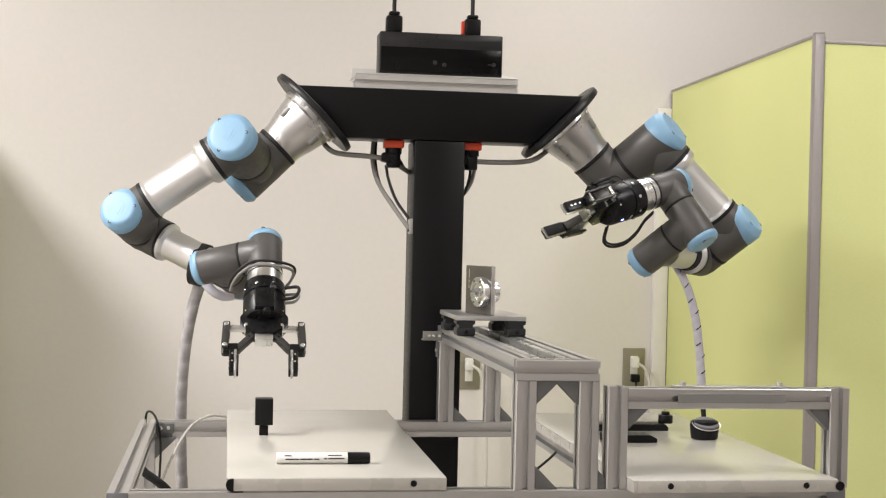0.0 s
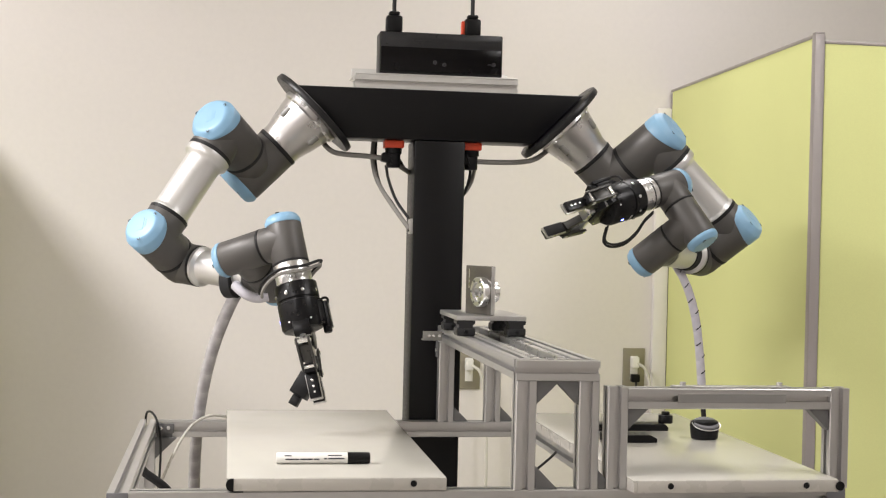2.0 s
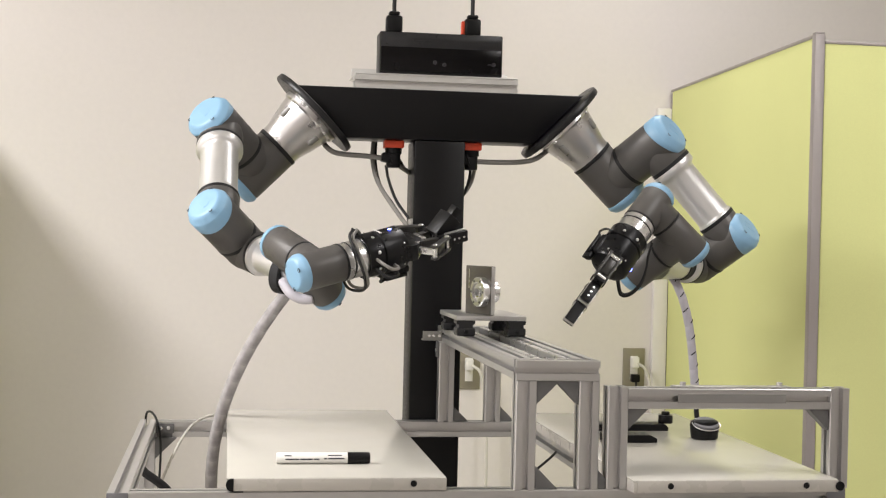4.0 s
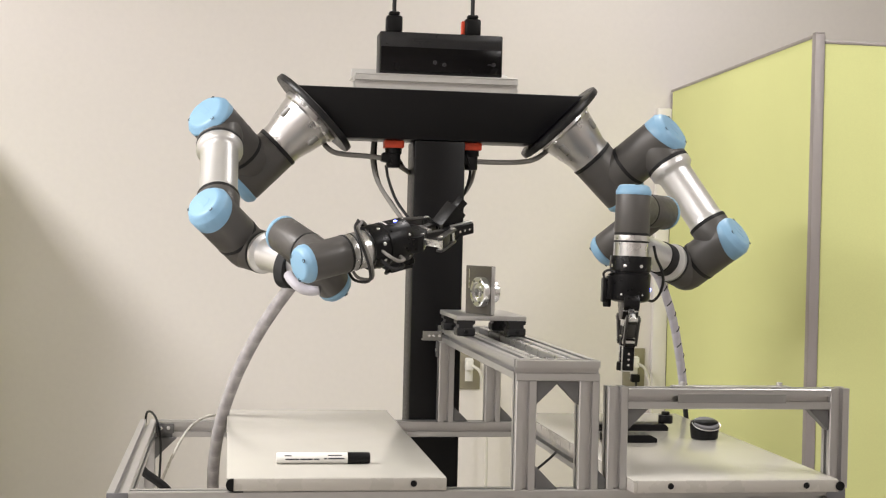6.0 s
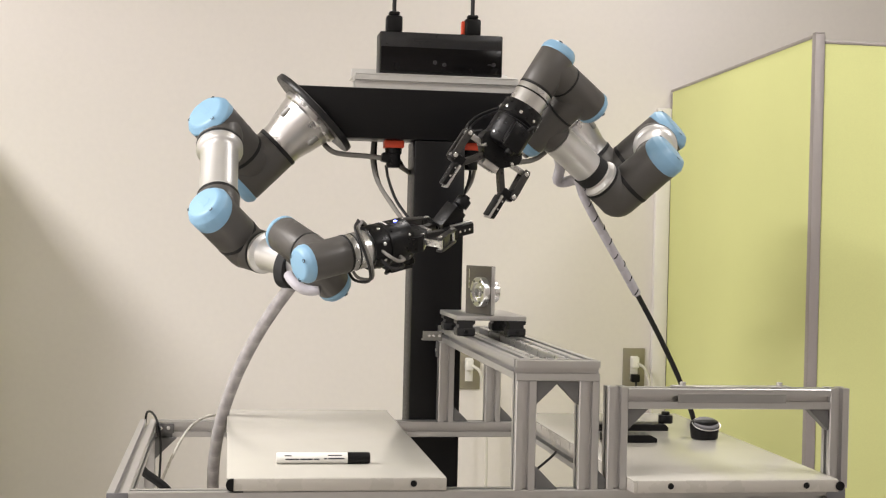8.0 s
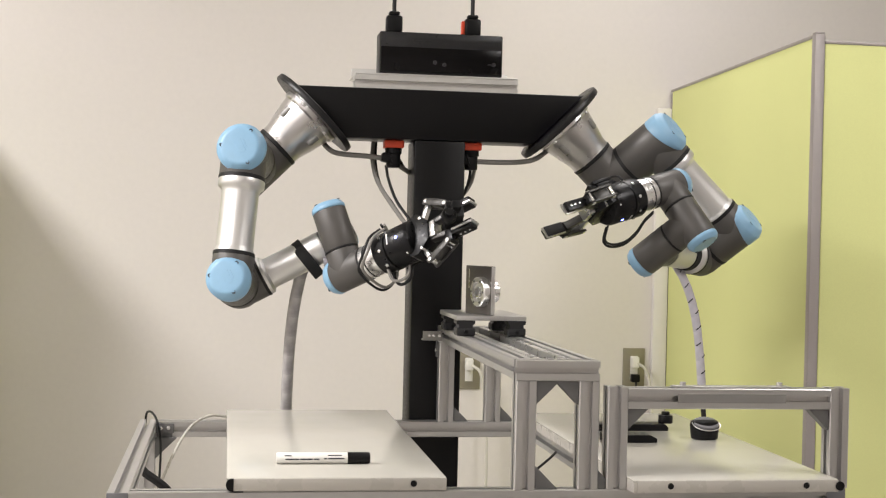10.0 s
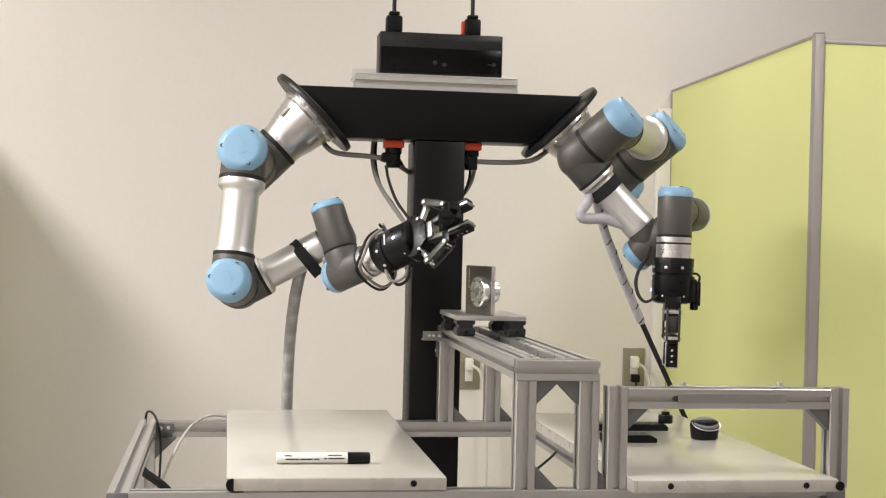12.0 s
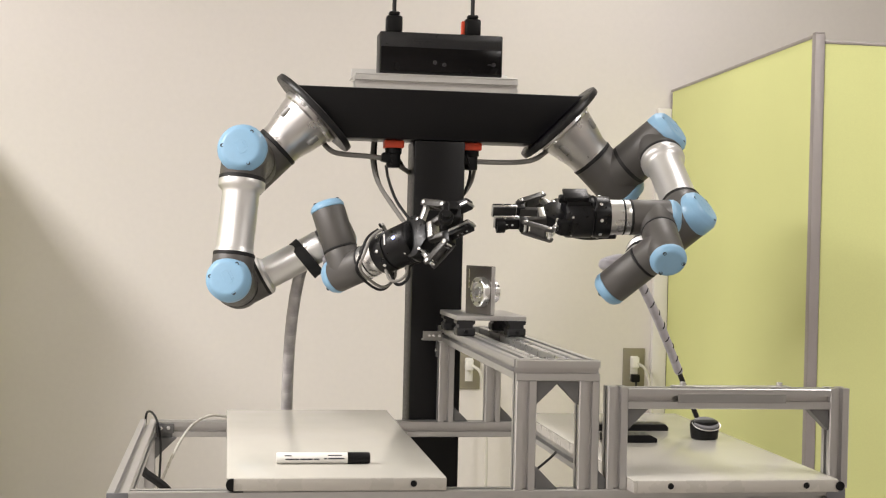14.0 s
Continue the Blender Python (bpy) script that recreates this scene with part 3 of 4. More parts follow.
for pts, r, mt in (
    ([(-0.128, 0.03, 1.388), (-0.130, 0.02, 1.35), (-0.122, 0.0, 1.31), (-0.10, -0.02, 1.27), (-0.062, -0.045, 1.215)], 0.0045, CABLE_GREY),
    ([(-0.123, 0.03, 1.388), (-0.124, 0.02, 1.345), (-0.115, 0.0, 1.30), (-0.09, -0.02, 1.26), (-0.06, -0.045, 1.21)], 0.003, CABLE_BLACK),
    ([(-0.105, 0.0, 1.34), (-0.100, -0.01, 1.31), (-0.085, -0.02, 1.27), (-0.062, -0.04, 1.235)], 0.003, CABLE_BLACK),
    ([(-0.09, 0.03, 1.388), (-0.078, 0.03, 1.36), (-0.060, 0.03, 1.33)], 0.003, CABLE_BLACK),
    ([(0.075, 0.03, 1.388), (0.080, 0.03, 1.35), (0.072, 0.03, 1.31), (0.045, 0.03, 1.27)], 0.004, CABLE_GREY),
    ([(0.066, 0.0, 1.345), (0.066, 0.01, 1.32), (0.058, 0.02, 1.29), (0.045, 0.03, 1.265)], 0.003, CABLE_BLACK),
):
    loose_cable("hanging_cable", "thin cable hanging from the beam beside the column", pts, r, mt)
clip = thing("cable_clip", "small grey cable clip on the column", "clip")
part("clip", box(-0.062, -0.0555, -0.052, -0.03, 1.205, 1.235, 0.001), ALU, clip)

loose_cable("frame_cable", "black cable looped over the corner of the frame", [(-0.562, -0.054, 0.80), (-0.560, -0.054, 0.846), (-0.553, -0.075, 0.858), (-0.543, -0.095, 0.854), (-0.535, -0.105, 0.839), (-0.531, -0.105, 0.818), (-0.529, -0.107, 0.786), (-0.530, -0.11, 0.744), (-0.533, -0.12, 0.70)], 0.0022, CABLE_BLACK)
loose_cable("frame_cable", "thick black cable bundle inside the frame corner", [(-0.556, -0.30, 0.792), (-0.545, -0.30, 0.780), (-0.528, -0.30, 0.768), (-0.509, -0.30, 0.752), (-0.495, -0.30, 0.73)], 0.0075, CABLE_BLACK)
loose_cable("frame_cable", "short black cable under the shelf", [(0.080, -0.46, 0.778), (0.095, -0.455, 0.795), (0.110, -0.45, 0.808), (0.138, -0.44, 0.828), (0.150, -0.43, 0.836)], 0.0022, CABLE_BLACK)
loose_cable("frame_cable", "clear tube hanging over the rear bar", [(-0.405, -0.06, 0.846), (-0.44, -0.075, 0.850), (-0.475, -0.12, 0.835), (-0.505, -0.2, 0.79), (-0.53, -0.28, 0.72), (-0.54, -0.3, 0.6)], 0.0026, CABLE_CLEAR)


# ---- robot arms ----
D1, A2, A3, D4, D5, D6 = 0.1519, -0.24365, -0.21325, 0.11235, 0.08535, 0.0819


def joint_step(angle, d, a, alpha):
    return Matrix.Rotation(radians(angle), 4, "Z") @ Matrix.Translation((a, 0, d)) @ Matrix.Rotation(radians(alpha), 4, "X")


def chain(q):
    """The six link frames in the arm's own space, from six joint angles."""
    out, m = [], Matrix.Identity(4)
    for angle, (d, a, alpha) in zip(q, ((D1, 0, 90), (0, A2, 0), (0, A3, 0), (D4, 0, 90), (D5, 0, -90), (D6, 0, 0))):
        m = m @ joint_step(angle, d, a, alpha)
        out.append(m.copy())
    return out


def lid(parent, p, d, r, hgt, spin=0.0, wedge=None):
    """A plastic lid on a joint; a wedge (direction, slope) tilts its seam."""
    m = toward(p, d) @ pose(0, 0, 0, 0, 0, spin)
    p, d = Vector(p), Vector(d)
    skirt = hgt * (0.42 if wedge is None else 0.52)
    prof = [(r, 0), (r * 1.014, 0.0008), (r * 1.016, 0.002), (r * 1.014, skirt), (r * 0.985, skirt + 0.0012), (r * 0.90, hgt * 0.80), (r * 0.80, hgt * 0.955), (r * 0.74, hgt * 0.99), (r * 0.66, hgt), (0, hgt)]
    bm = lathe(prof, m)
    if wedge is not None:
        way, slope = Vector(wedge[0]), wedge[1]
        for v in bm.verts:
            if (v.co - p).dot(d) < 0.004:
                v.co += d * slope * (v.co - p).dot(way)
    l = part("lid", bm, BLUE, parent, "light blue plastic lid", angle=62)
    for k in range(3):
        a = 2 * math.pi * k / 3
        part("screw", lathe([(0.0036, 0), (0.0036, 0.0010), (0.0026, 0.0010), (0.0022, 0.0003), (0, 0.0003)], m @ Matrix.Translation((0.77 * r * math.cos(a), 0.77 * r * math.sin(a), hgt * 0.955)), 12), LID_SCREW, l, "recessed lid screw")
    if r > 0.039:
        part("embossed_mark", box(-0.013, 0.013, -0.0065, 0.0065, hgt - 0.0002, hgt + 0.0005, 0.0003, 1, m), BLUE, l, "faint raised mark")
        part("embossed_mark", box(-0.009, 0.009, 0.0085, 0.0115, hgt - 0.0002, hgt + 0.0005, 0.0003, 1, m), BLUE, l, "faint raised mark")
    return l


def ring(parent, p, d, r, w=0.006):
    return part("seal_ring", lathe([(r, -w / 2), (r + 0.0008, -w / 2 + 0.001), (r + 0.0008, w / 2 - 0.001), (r, w / 2)], toward(p, d)), RING, parent, "black rubber seal ring")


def capsule(bm, p, d, r, l0, l1, m0=0.004, m1=0.004):
    """A turned housing along d through p, with rounded rims."""
    return add_lathe(bm, [(r - m0, l0), (r - m0 * 0.3, l0 + m0 * 0.3), (r, l0 + m0), (r, l1 - m1), (r - m1 * 0.3, l1 - m1 * 0.3), (r - m1, l1)], toward(p, d), 48)


def ball(bm, p, r):
    n = 10
    return add_lathe(bm, [(r * math.sin(math.pi * k / n) if 0 < k < n else 0, -r * math.cos(math.pi * k / n)) for k in range(n + 1)], Matrix.Translation(p), 40)


X, Y, Z = Vector((1, 0, 0)), Vector((0, 1, 0)), Vector((0, 0, 1))


# the cable loop beside the right gripper, in the flange's space
RIGHT_LOOP = [(0.0275, -0.0335, 0.0725), (0.0482, -0.0489, 0.0837), (0.0622, -0.0501, 0.0723), (0.0678, -0.0415, 0.0486), (0.0615, -0.0271, 0.0248), (0.0485, -0.0112, 0.0047), (0.0408, -0.0013, -0.0168)]


def robot_arm(label, side):
    arm = thing("industrial_robot", label, "robot", BASE[side], "robots on the stand")
    base = part("base", lathe([(0.064, 0), (0.064, 0.009), (0.0625, 0.011), (0.059, 0.013), (0.056, 0.030), (0.051, 0.052), (0.046, 0.070), (0.0445, 0.078), (0.0445, 0.0885)]), CAST_SILVER, arm, "cast silver aluminium base")
    ring(arm, (0, 0, 0.0925), Z, 0.0450, 0.008)
    for k in range(4):
        a = math.pi / 4 + k * math.pi / 2
        part("bolt", lathe([(0.005, 0), (0.005, 0.004), (0.003, 0.0045)], pose(0.0605 * math.cos(a), 0.0605 * math.sin(a), 0.009), 12), PIN, base)
        # Solid darker plug gives the shade of a recess above the bolt.
        part("bolt_recess_shade", lathe([(0.008, 0), (0.007, 0.018), (0.004, 0.022)], pose(0.0525 * math.cos(a), 0.0525 * math.sin(a), 0.0255), 16), ALU_DARK, base, "darker plug standing in for shade in a bolt recess")
    UZ = 0.1185   # tube axis of the upper arm
    links = {}
    # shoulder: first axis along y, second along z
    bm = bmesh.new()
    capsule(bm, (0, 0, 0), Y, 0.045, -0.0550, 0.040, 0.001, 0.003)
    capsule(bm, (0, 0, 0), Z, 0.045, -0.002, 0.0470, 0.02, 0.001)
    links["shoulder"] = s = part("shoulder", bm, GREY, arm, "grey shoulder housing")
    lid(s, (0, 0.040, 0), Y, 0.0445, 0.020, 20)
    ring(s, (0, 0, 0.050), Z, 0.0446, 0.0085)
    # upper arm: elbow at the origin, shoulder at +x
    bm = bmesh.new()
    capsule(bm, (-A2, 0, 0.1198), Z, 0.0452, -0.0665, 0.0362, 0.001, 0.003)
    capsule(bm, (-A2, 0, UZ), -X, 0.0430, 0.0, 0.0485, 0.001, 0.001)
    links["upper_arm"] = u = part("upper_arm", bm, GREY, arm, "grey joint housing of the upper arm")
    bm = bmesh.new()
    capsule(bm, (0, 0, 0.1198), Z, 0.0405, -0.0565, 0.027, 0.001, 0.003)
    capsule(bm, (0, 0, UZ), X, 0.0385, 0.0, 0.046, 0.001, 0.001)
    part("elbow_housing", bm, GREY, u, "grey elbow housing")
    part("tube", lathe([(0.0432, 0), (0.0436, 0.001), (0.0436, 0.0125), (0.0425, 0.0150), (0.0385, 0.0185), (0.0358, 0.0215), (0.0350, 0.0260), (0.0348, 0.1290), (0.0352, 0.1325), (0.0366, 0.1345), (0.0372, 0.1360), (0.0372, 0.1425)], toward((-A2 - 0.0530, 0, UZ), -X)), TUBE, u, "brushed aluminium tube")
    ring(u, (-A2 - 0.0510, 0, UZ), X, 0.0430, 0.0085)
    ring(u, (0.0485, 0, UZ), X, 0.0382, 0.0075)
    lid(u, (-A2, 0, 0.1420), Z, 0.0452, 0.028, 30, (-X, 0.26))
    lid(u, (0, 0, 0.1330), Z, 0.0405, 0.0295, 30, (X, 0.26))
    ring(u, (0, 0, 0.0605), Z, 0.0403, 0.0078)
    # forearm: wrist axis at the origin, elbow at +x
    e = Vector((-A3, 0, 0.0273))
    bm = bmesh.new()
    capsule(bm, e, Z, 0.0400, 0.0, 0.0305, 0.0, 0.001)
    ball(bm, e, 0.0399)
    capsule(bm, e, -X, 0.0385, 0.0, 0.0460, 0.0, 0.001)
    links["forearm"] = f = part("forearm", bm, GREY, arm, "grey bent housing of the forearm")
    w = Vector((0, 0, 0.0273))
    bm = bmesh.new()
    capsule(bm, w, Z, 0.0318, -0.036, 0.0350, 0.002, 0.001)
    capsule(bm, w, X, 0.0300, 0.0, 0.036, 0.001, 0.001)
    part("forearm_end", bm, GREY, f, "grey forearm end housing")
    part("tube", lathe([(0.0376, 0), (0.0378, 0.001), (0.0378, 0.0065), (0.0345, 0.0095), (0.0308, 0.0120), (0.0302, 0.0160), (0.0300, 0.1130), (0.0306, 0.1150), (0.0306, 0.1265)], toward((-A3 - 0.0500, 0, 0.0273), -X)), TUBE, f, "brushed aluminium tube")
    ring(f, (-A3 - 0.0480, 0, 0.0273), X, 0.0380, 0.006)
    lid(f, (0, 0, -0.0087), -Z, 0.0314, 0.019, 10)
    ring(f, (0, 0, 0.0645), Z, 0.0312, 0.004)
    sx = 0.075 if side < 0 else 0.135
    bm = lathe([(0.0312, -0.011), (0.0326, -0.010), (0.0326, 0.010), (0.0312, 0.011)], toward((0, 0, 0), X))
    if side < 0:
        bmesh.ops.transform(bm, matrix=pose(0, 0.0085, 0, 0, 0, 12) @ Matrix.Diagonal((1, 1.27, 1, 1)), verts=bm.verts)
    part("strap", bm, RUBBER, f, "black fabric strap round the tube", pose(sx, 0, 0.0273))
    # first wrist link
    bm = bmesh.new()
    capsule(bm, (0, 0, 0), Y, 0.0315, -0.0455, 0.0, 0.001, 0.0)
    ball(bm, (0, 0, 0), 0.0314)
    capsule(bm, (0, 0, 0), Z, 0.0315, -0.036, 0.0400, 0.002, 0.001)
    links["wrist_housing"] = w1 = part("wrist_housing", bm, GREY, arm, "grey wrist housing")
    lid(w1, (0, 0, -0.036), -Z, 0.0314, 0.015, 40)
    ring(w1, (0, 0, 0.0420), Z, 0.0312, 0.004)
    # second wrist link
    bm = bmesh.new()
    capsule(bm, (0, 0, 0), Y, 0.0315, 0.0, 0.0410, 0.0, 0.001)
    ball(bm, (0, 0, 0), 0.0314)
    capsule(bm, (0, 0, 0), Z, 0.0315, -0.026, 0.0435, 0.002, 0.001)
    links["tool_housing"] = w2 = part("tool_housing", bm, GREY, arm, "grey last wrist housing")
    lid(w2, (0, 0, -0.0250), -Z, 0.0314, 0.0185, 70)
    ring(w2, (0, 0, 0.0455), Z, 0.0312, 0.0045)
    # tool flange and gripper body
    bm = lathe([(0.0312, -0.0340), (0.0315, -0.0325), (0.0315, -0.0245), (0.0300, -0.0240), (0.0300, -0.0215), (0.0315, -0.021), (0.0315, 0.003)])
    links["tool_flange"] = fl = part("tool_flange", bm, SILVER, arm, "polished silver tool flange")
    ring(fl, (0, 0, -0.0228), Z, 0.0310, 0.0032)
    g = bmesh.new()
    add_lathe(g, [(0.0365, 0.0032), (0.0372, 0.005), (0.0372, 0.030), (0.0345, 0.0315), (0.0345, 0.034), (0.0372, 0.0355), (0.0372, 0.078), (0.034, 0.083), (0.026, 0.086)])
    shoulders = prism([(-0.036, 0.072), (0.036, 0.072), (0.0415, 0.082), (0.0415, 0.093), (0.0180, 0.1170), (-0.0180, 0.1170), (-0.0415, 0.093), (-0.0415, 0.082)], -0.0140, 0.0140, Matrix.Rotation(radians(90), 4, "Z"), 0.0012)
    me = bpy.data.meshes.new("tmp")
    shoulders.to_mesh(me)
    shoulders.free()
    g.from_mesh(me)
    bpy.data.meshes.remove(me)
    add_box(g, -0.0425, -0.028, -0.017, 0.017, 0.040, 0.082, 0.003)
    links["gripper_body"] = gb = part("gripper_body", g, GRIP, arm, "black two-finger gripper body")
    part("led", lathe([(0.0032, 0), (0.0032, 0.0008), (0.0016, 0.0012)], toward((0.0371, 0.004, 0.062), (1, 0, 0)), 12), LED, gb, "small glowing blue light")
    for k in range(8):
        a = 2 * math.pi * (k + 0.5) / 8
        part("bolt", lathe([(0.0031, 0), (0.0031, 0.0014), (0.0015, 0.0018)], toward((0.0371 * math.cos(a), 0.0371 * math.sin(a), 0.021), (math.cos(a), math.sin(a), 0)), 8), PIN, gb)
    part("front_panel", box(-0.0385, -0.0355, -0.0150, 0.0150, 0.0365, 0.0395, 0.0008), PLASTIC_BLACK, gb)
    for a in (60, 120, 240, 300):
        m = Matrix.Rotation(radians(a), 4, "Z")
        part("cover_screw", lathe([(0.0019, 0), (0.0019, 0.0008), (0.0010, 0.0010)], m @ toward((0.0371, 0, 0.072), (1, 0, 0)), 8), PIN, gb)
    part("palm", box(-0.011, 0.011, -0.0155, 0.0155, 0.1172, 0.1290, 0.001), SILVER, gb, "bright steel palm plate")
    part("print_bar", box(0.0365, 0.0374, -0.012, 0.010, 0.0395, 0.0425), WHITE_TRIM, gb, "pale printed bar")
    cable, grey = bmesh.new(), bmesh.new()
    if side < 0:
        add_tube(cable, [(-0.022, 0.032, 0.048), (-0.024, 0.052, 0.044), (-0.024, 0.060, 0.028), (-0.020, 0.056, 0.016), (-0.012, 0.036, 0.012)], 0.0030)
        add_tube(grey, [(-0.014, 0.034, 0.050), (-0.014, 0.052, 0.046), (-0.010, 0.060, 0.030), (-0.002, 0.056, 0.018), (0.004, 0.036, 0.014)], 0.0028)
    else:
        loop = RIGHT_LOOP
        add_tube(cable, loop, 0.0024)
        add_tube(grey, [(x * 0.94 + 0.002, y + 0.006, z * 0.97 + 0.002) for x, y, z in loop], 0.0022)
    part("signal_cable", grey, CABLE_GREY if side < 0 else CABLE_BLACK, gb, "thin cable loop beside the gripper")
    part("side_box", box(-0.0495, -0.0426, -0.0165, 0.0165, 0.044, 0.088, 0.002), GRIP, gb, "black control box on the gripper")
    part("connector", lathe([(0.0075, 0), (0.0075, 0.012), (0.006, 0.014)], toward((-0.040, 0.004, 0.082), Z), 14), PLASTIC_BLACK, gb)
    part("box_cable", tube([(-0.047, 0.010, 0.046), (-0.049, 0.012, 0.036), (-0.042, 0.020, 0.030), (-0.030, 0.028, 0.033)], 0.0022, 8, 6), CABLE_BLACK, gb)
    if side < 0:
        # two cables wound once round the last wrist joint
        for name, mat, rad, dr, dz, text in (("wrist_cable", CABLE_BLACK, 0.0025, 0.003, -0.004, "black cable wound round the wrist"), ("wrist_signal_cable", CABLE_GREY, 0.0027, 0.0, 0.003, "grey cable wound round the wrist")):
            way = [(70, 0.060, 0.090), (55, 0.058, 0.084), (32, 0.053, 0.075), (0, 0.050, 0.069), (-45, 0.053, 0.071), (-80, 0.055, 0.062), (-110, 0.048, 0.058), (-160, 0.048, 0.059), (-190, 0.045, 0.080), (-220, 0.046, 0.096), (-245, 0.043, 0.112)]
            part(name, tube([((r + dr) * math.cos(radians(a)), (r + dr) * math.sin(radians(a)), z + dz) for a, r, z in way], rad, 10, 6), mat, w2, text)
    part("loop_cable", cable, CABLE_BLACK, gb, "black cable loop beside the gripper")
    for sgn in (-1, 1):
        links["knuckle_%d" % sgn] = knuckle(arm, sgn)
        links["inner_link_%d" % sgn] = inner_link(arm, sgn)
        links["fingertip_%d" % sgn] = fingertip(arm, sgn)
    return arm, links


G = 0.044   # gripper base above the flange


def knuckle(arm, s):
    """Outer link: its pivot at the origin, y outwards."""
    across = Matrix.Rotation(radians(90), 4, "Z")
    bm = bmesh.new()
    for px in (-0.0105, 0.0105):
        w = 0.0040
        pts = [(0.0275 * s, -0.0090), (0.0365 * s, -0.0100), (0.0398 * s, -0.0060), (0.0438 * s, 0.0400), (0.0428 * s, 0.0485), (0.0338 * s, 0.0490), (0.0318 * s, 0.0400), (0.0272 * s, -0.0030)]
        b = prism(pts, px - w / 2, px + w / 2, across, 0.0007)
        me = bpy.data.meshes.new("tmp")
        b.to_mesh(me)
        b.free()
        bm.from_mesh(me)
        bpy.data.meshes.remove(me)
    add_box(bm, -0.0084, 0.0084, min(0.0305 * s, 0.0375 * s), max(0.0305 * s, 0.0375 * s), 0.004, 0.034, 0.001)
    k = part("outer_link", bm, FINGER, arm, "dark grey outer finger link")
    part("driver", prism([(-0.0050 * s, -0.0045), (0.0330 * s, -0.0075), (0.0360 * s, -0.0030), (0.0330 * s, 0.0010), (-0.0030 * s, 0.0045)], -0.0050, 0.0050, across, 0.0010), SILVER, k, "bright aluminium driver link")
    for y, z in ((0.0, 0.0), (0.0335 * s, -0.003), (0.0376 * s, 0.0430)):
        part("pin", lathe([(0.0026, -0.0142), (0.0042, -0.0134), (0.0042, 0.0134), (0.0026, 0.0142)], toward((0, y, z), X), 16), PIN, k, "bright steel pin")
    return k


def inner_link(arm, s):
    bm = bmesh.new()
    add_box(bm, -0.0075, 0.0075, -0.0055, 0.0055, -0.006, 0.054, 0.002)
    tilt = Matrix.Rotation(-s * math.atan2(0.0376, 0.0430), 4, "X")
    bmesh.ops.transform(bm, matrix=tilt, verts=bm.verts)
    k = part("inner_link", bm, FINGER, arm, "dark grey inner finger link")
    for z in (0.010, 0.020):
        part("rivet", lathe([(0.0020, -0.0082), (0.0020, 0.0082)], tilt @ toward((0, 0, z), X), 10), GRIP, k)
    part("pin", lathe([(0.0026, -0.0095), (0.0026, 0.0095)], toward((0, 0, 0), X), 14), PIN, k, "bright steel pin")
    return k


def fingertip(arm, s):
    """Finger pad: joint with the outer link at the origin, y outwards."""
    bm = bmesh.new()
    add_box(bm, -0.0095, 0.0095, min(-0.0225 * s, 0.003 * s), max(-0.0225 * s, 0.003 * s), -0.006, 0.010, 0.002)
    add_box(bm, -0.0100, 0.0100, min(-0.0160 * s, -0.0080 * s), max(-0.0160 * s, -0.0080 * s), 0.008, 0.052, 0.002)
    k = part("fingertip", bm, GRIP, arm, "black fingertip with a silver pad holder")
    part("pad_holder", box(-0.0114, 0.0114, min(-0.0205 * s, -0.0161 * s), max(-0.0205 * s, -0.0161 * s), 0.009, 0.0545, 0.001), SILVER, k, "bright metal pad holder")
    part("pad", box(-0.0100, 0.0100, min(-0.0240 * s, -0.0206 * s), max(-0.0240 * s, -0.0206 * s), 0.011, 0.052, 0.0008), RUBBER, k, "dark rubber finger pad")
    for z in (0.022, 0.032, 0.042):
        part("screw", lathe([(0.0021, 0), (0.0021, 0.0009), (0.0010, 0.0010)], toward((0, -0.0080 * s, z), (0, s, 0)), 10), PIN, k)
    for z in (0.018, 0.034):
        part("screw", lathe([(0.0018, 0), (0.0018, 0.0008)], toward((-0.0100, -0.013 * s, z), (-1, 0, 0)), 10), PIN, k)
    return k


left_arm, left_links = robot_arm("silver and grey six-joint robot arm with light blue lids", -1)
right_arm, right_links = robot_arm("silver and grey six-joint robot arm with a white spiral cable sleeve", 1)

part("sleeve_loop", tube([(0.147, 0.010, 0.004), (0.140, 0.025, -0.011), (0.135, 0.034, -0.029), (0.122, 0.035, -0.034), (0.096, 0.021, -0.009), (0.074, 0.016, 0.004), (0.055, 0.012, 0.015)], 0.0098, 12, 8, 0.08), SLEEVE_WHITE, right_links["forearm"], "white spiral-wrapped cable loop")
part("sleeve_loop", tube([(0.048, 0.032, 0.044), (0.030, 0.040, 0.042), (0.014, 0.044, 0.036), (0.001, 0.041, 0.026), (-0.013, 0.030, 0.018)], 0.0088, 12, 8, 0.06), SLEEVE_WHITE, left_links["forearm"], "white spiral-wrapped cable end")

# ---- the workpieces ----
block = thing("black_workpiece", "black square block with a short square stem", "workpiece", pose(-0.347, -0.392, 0.860))
part("stem", box(-0.0075, 0.0075, -0.0075, 0.0075, 0.0, 0.018, 0.001), PLASTIC_BLACK, block)
part("block", box(-0.0148, 0.0148, -0.0148, 0.0148, 0.018, 0.062, 0.0012), PLASTIC_BLACK, block)


def knob_part(p):
    t = thing("round_workpiece", "black round plastic workpiece with a short collar", "workpiece", p, "round workpieces")
    part("head", lathe([(0.0125, 0), (0.0130, 0.001), (0.0130, 0.013), (0.0122, 0.0145), (0, 0.0145)]), PLASTIC_BLACK, t)
    part("collar", lathe([(0.0075, 0.0146), (0.0075, 0.020), (0.0068, 0.0205)]), PLASTIC_BLACK, t)
    return t


KNOB_A = pose(0.300, -0.330, 0.8722)
KNOB_B = pose(0.378, -0.326, 0.8722)
first_cap = knob_part(KNOB_A)
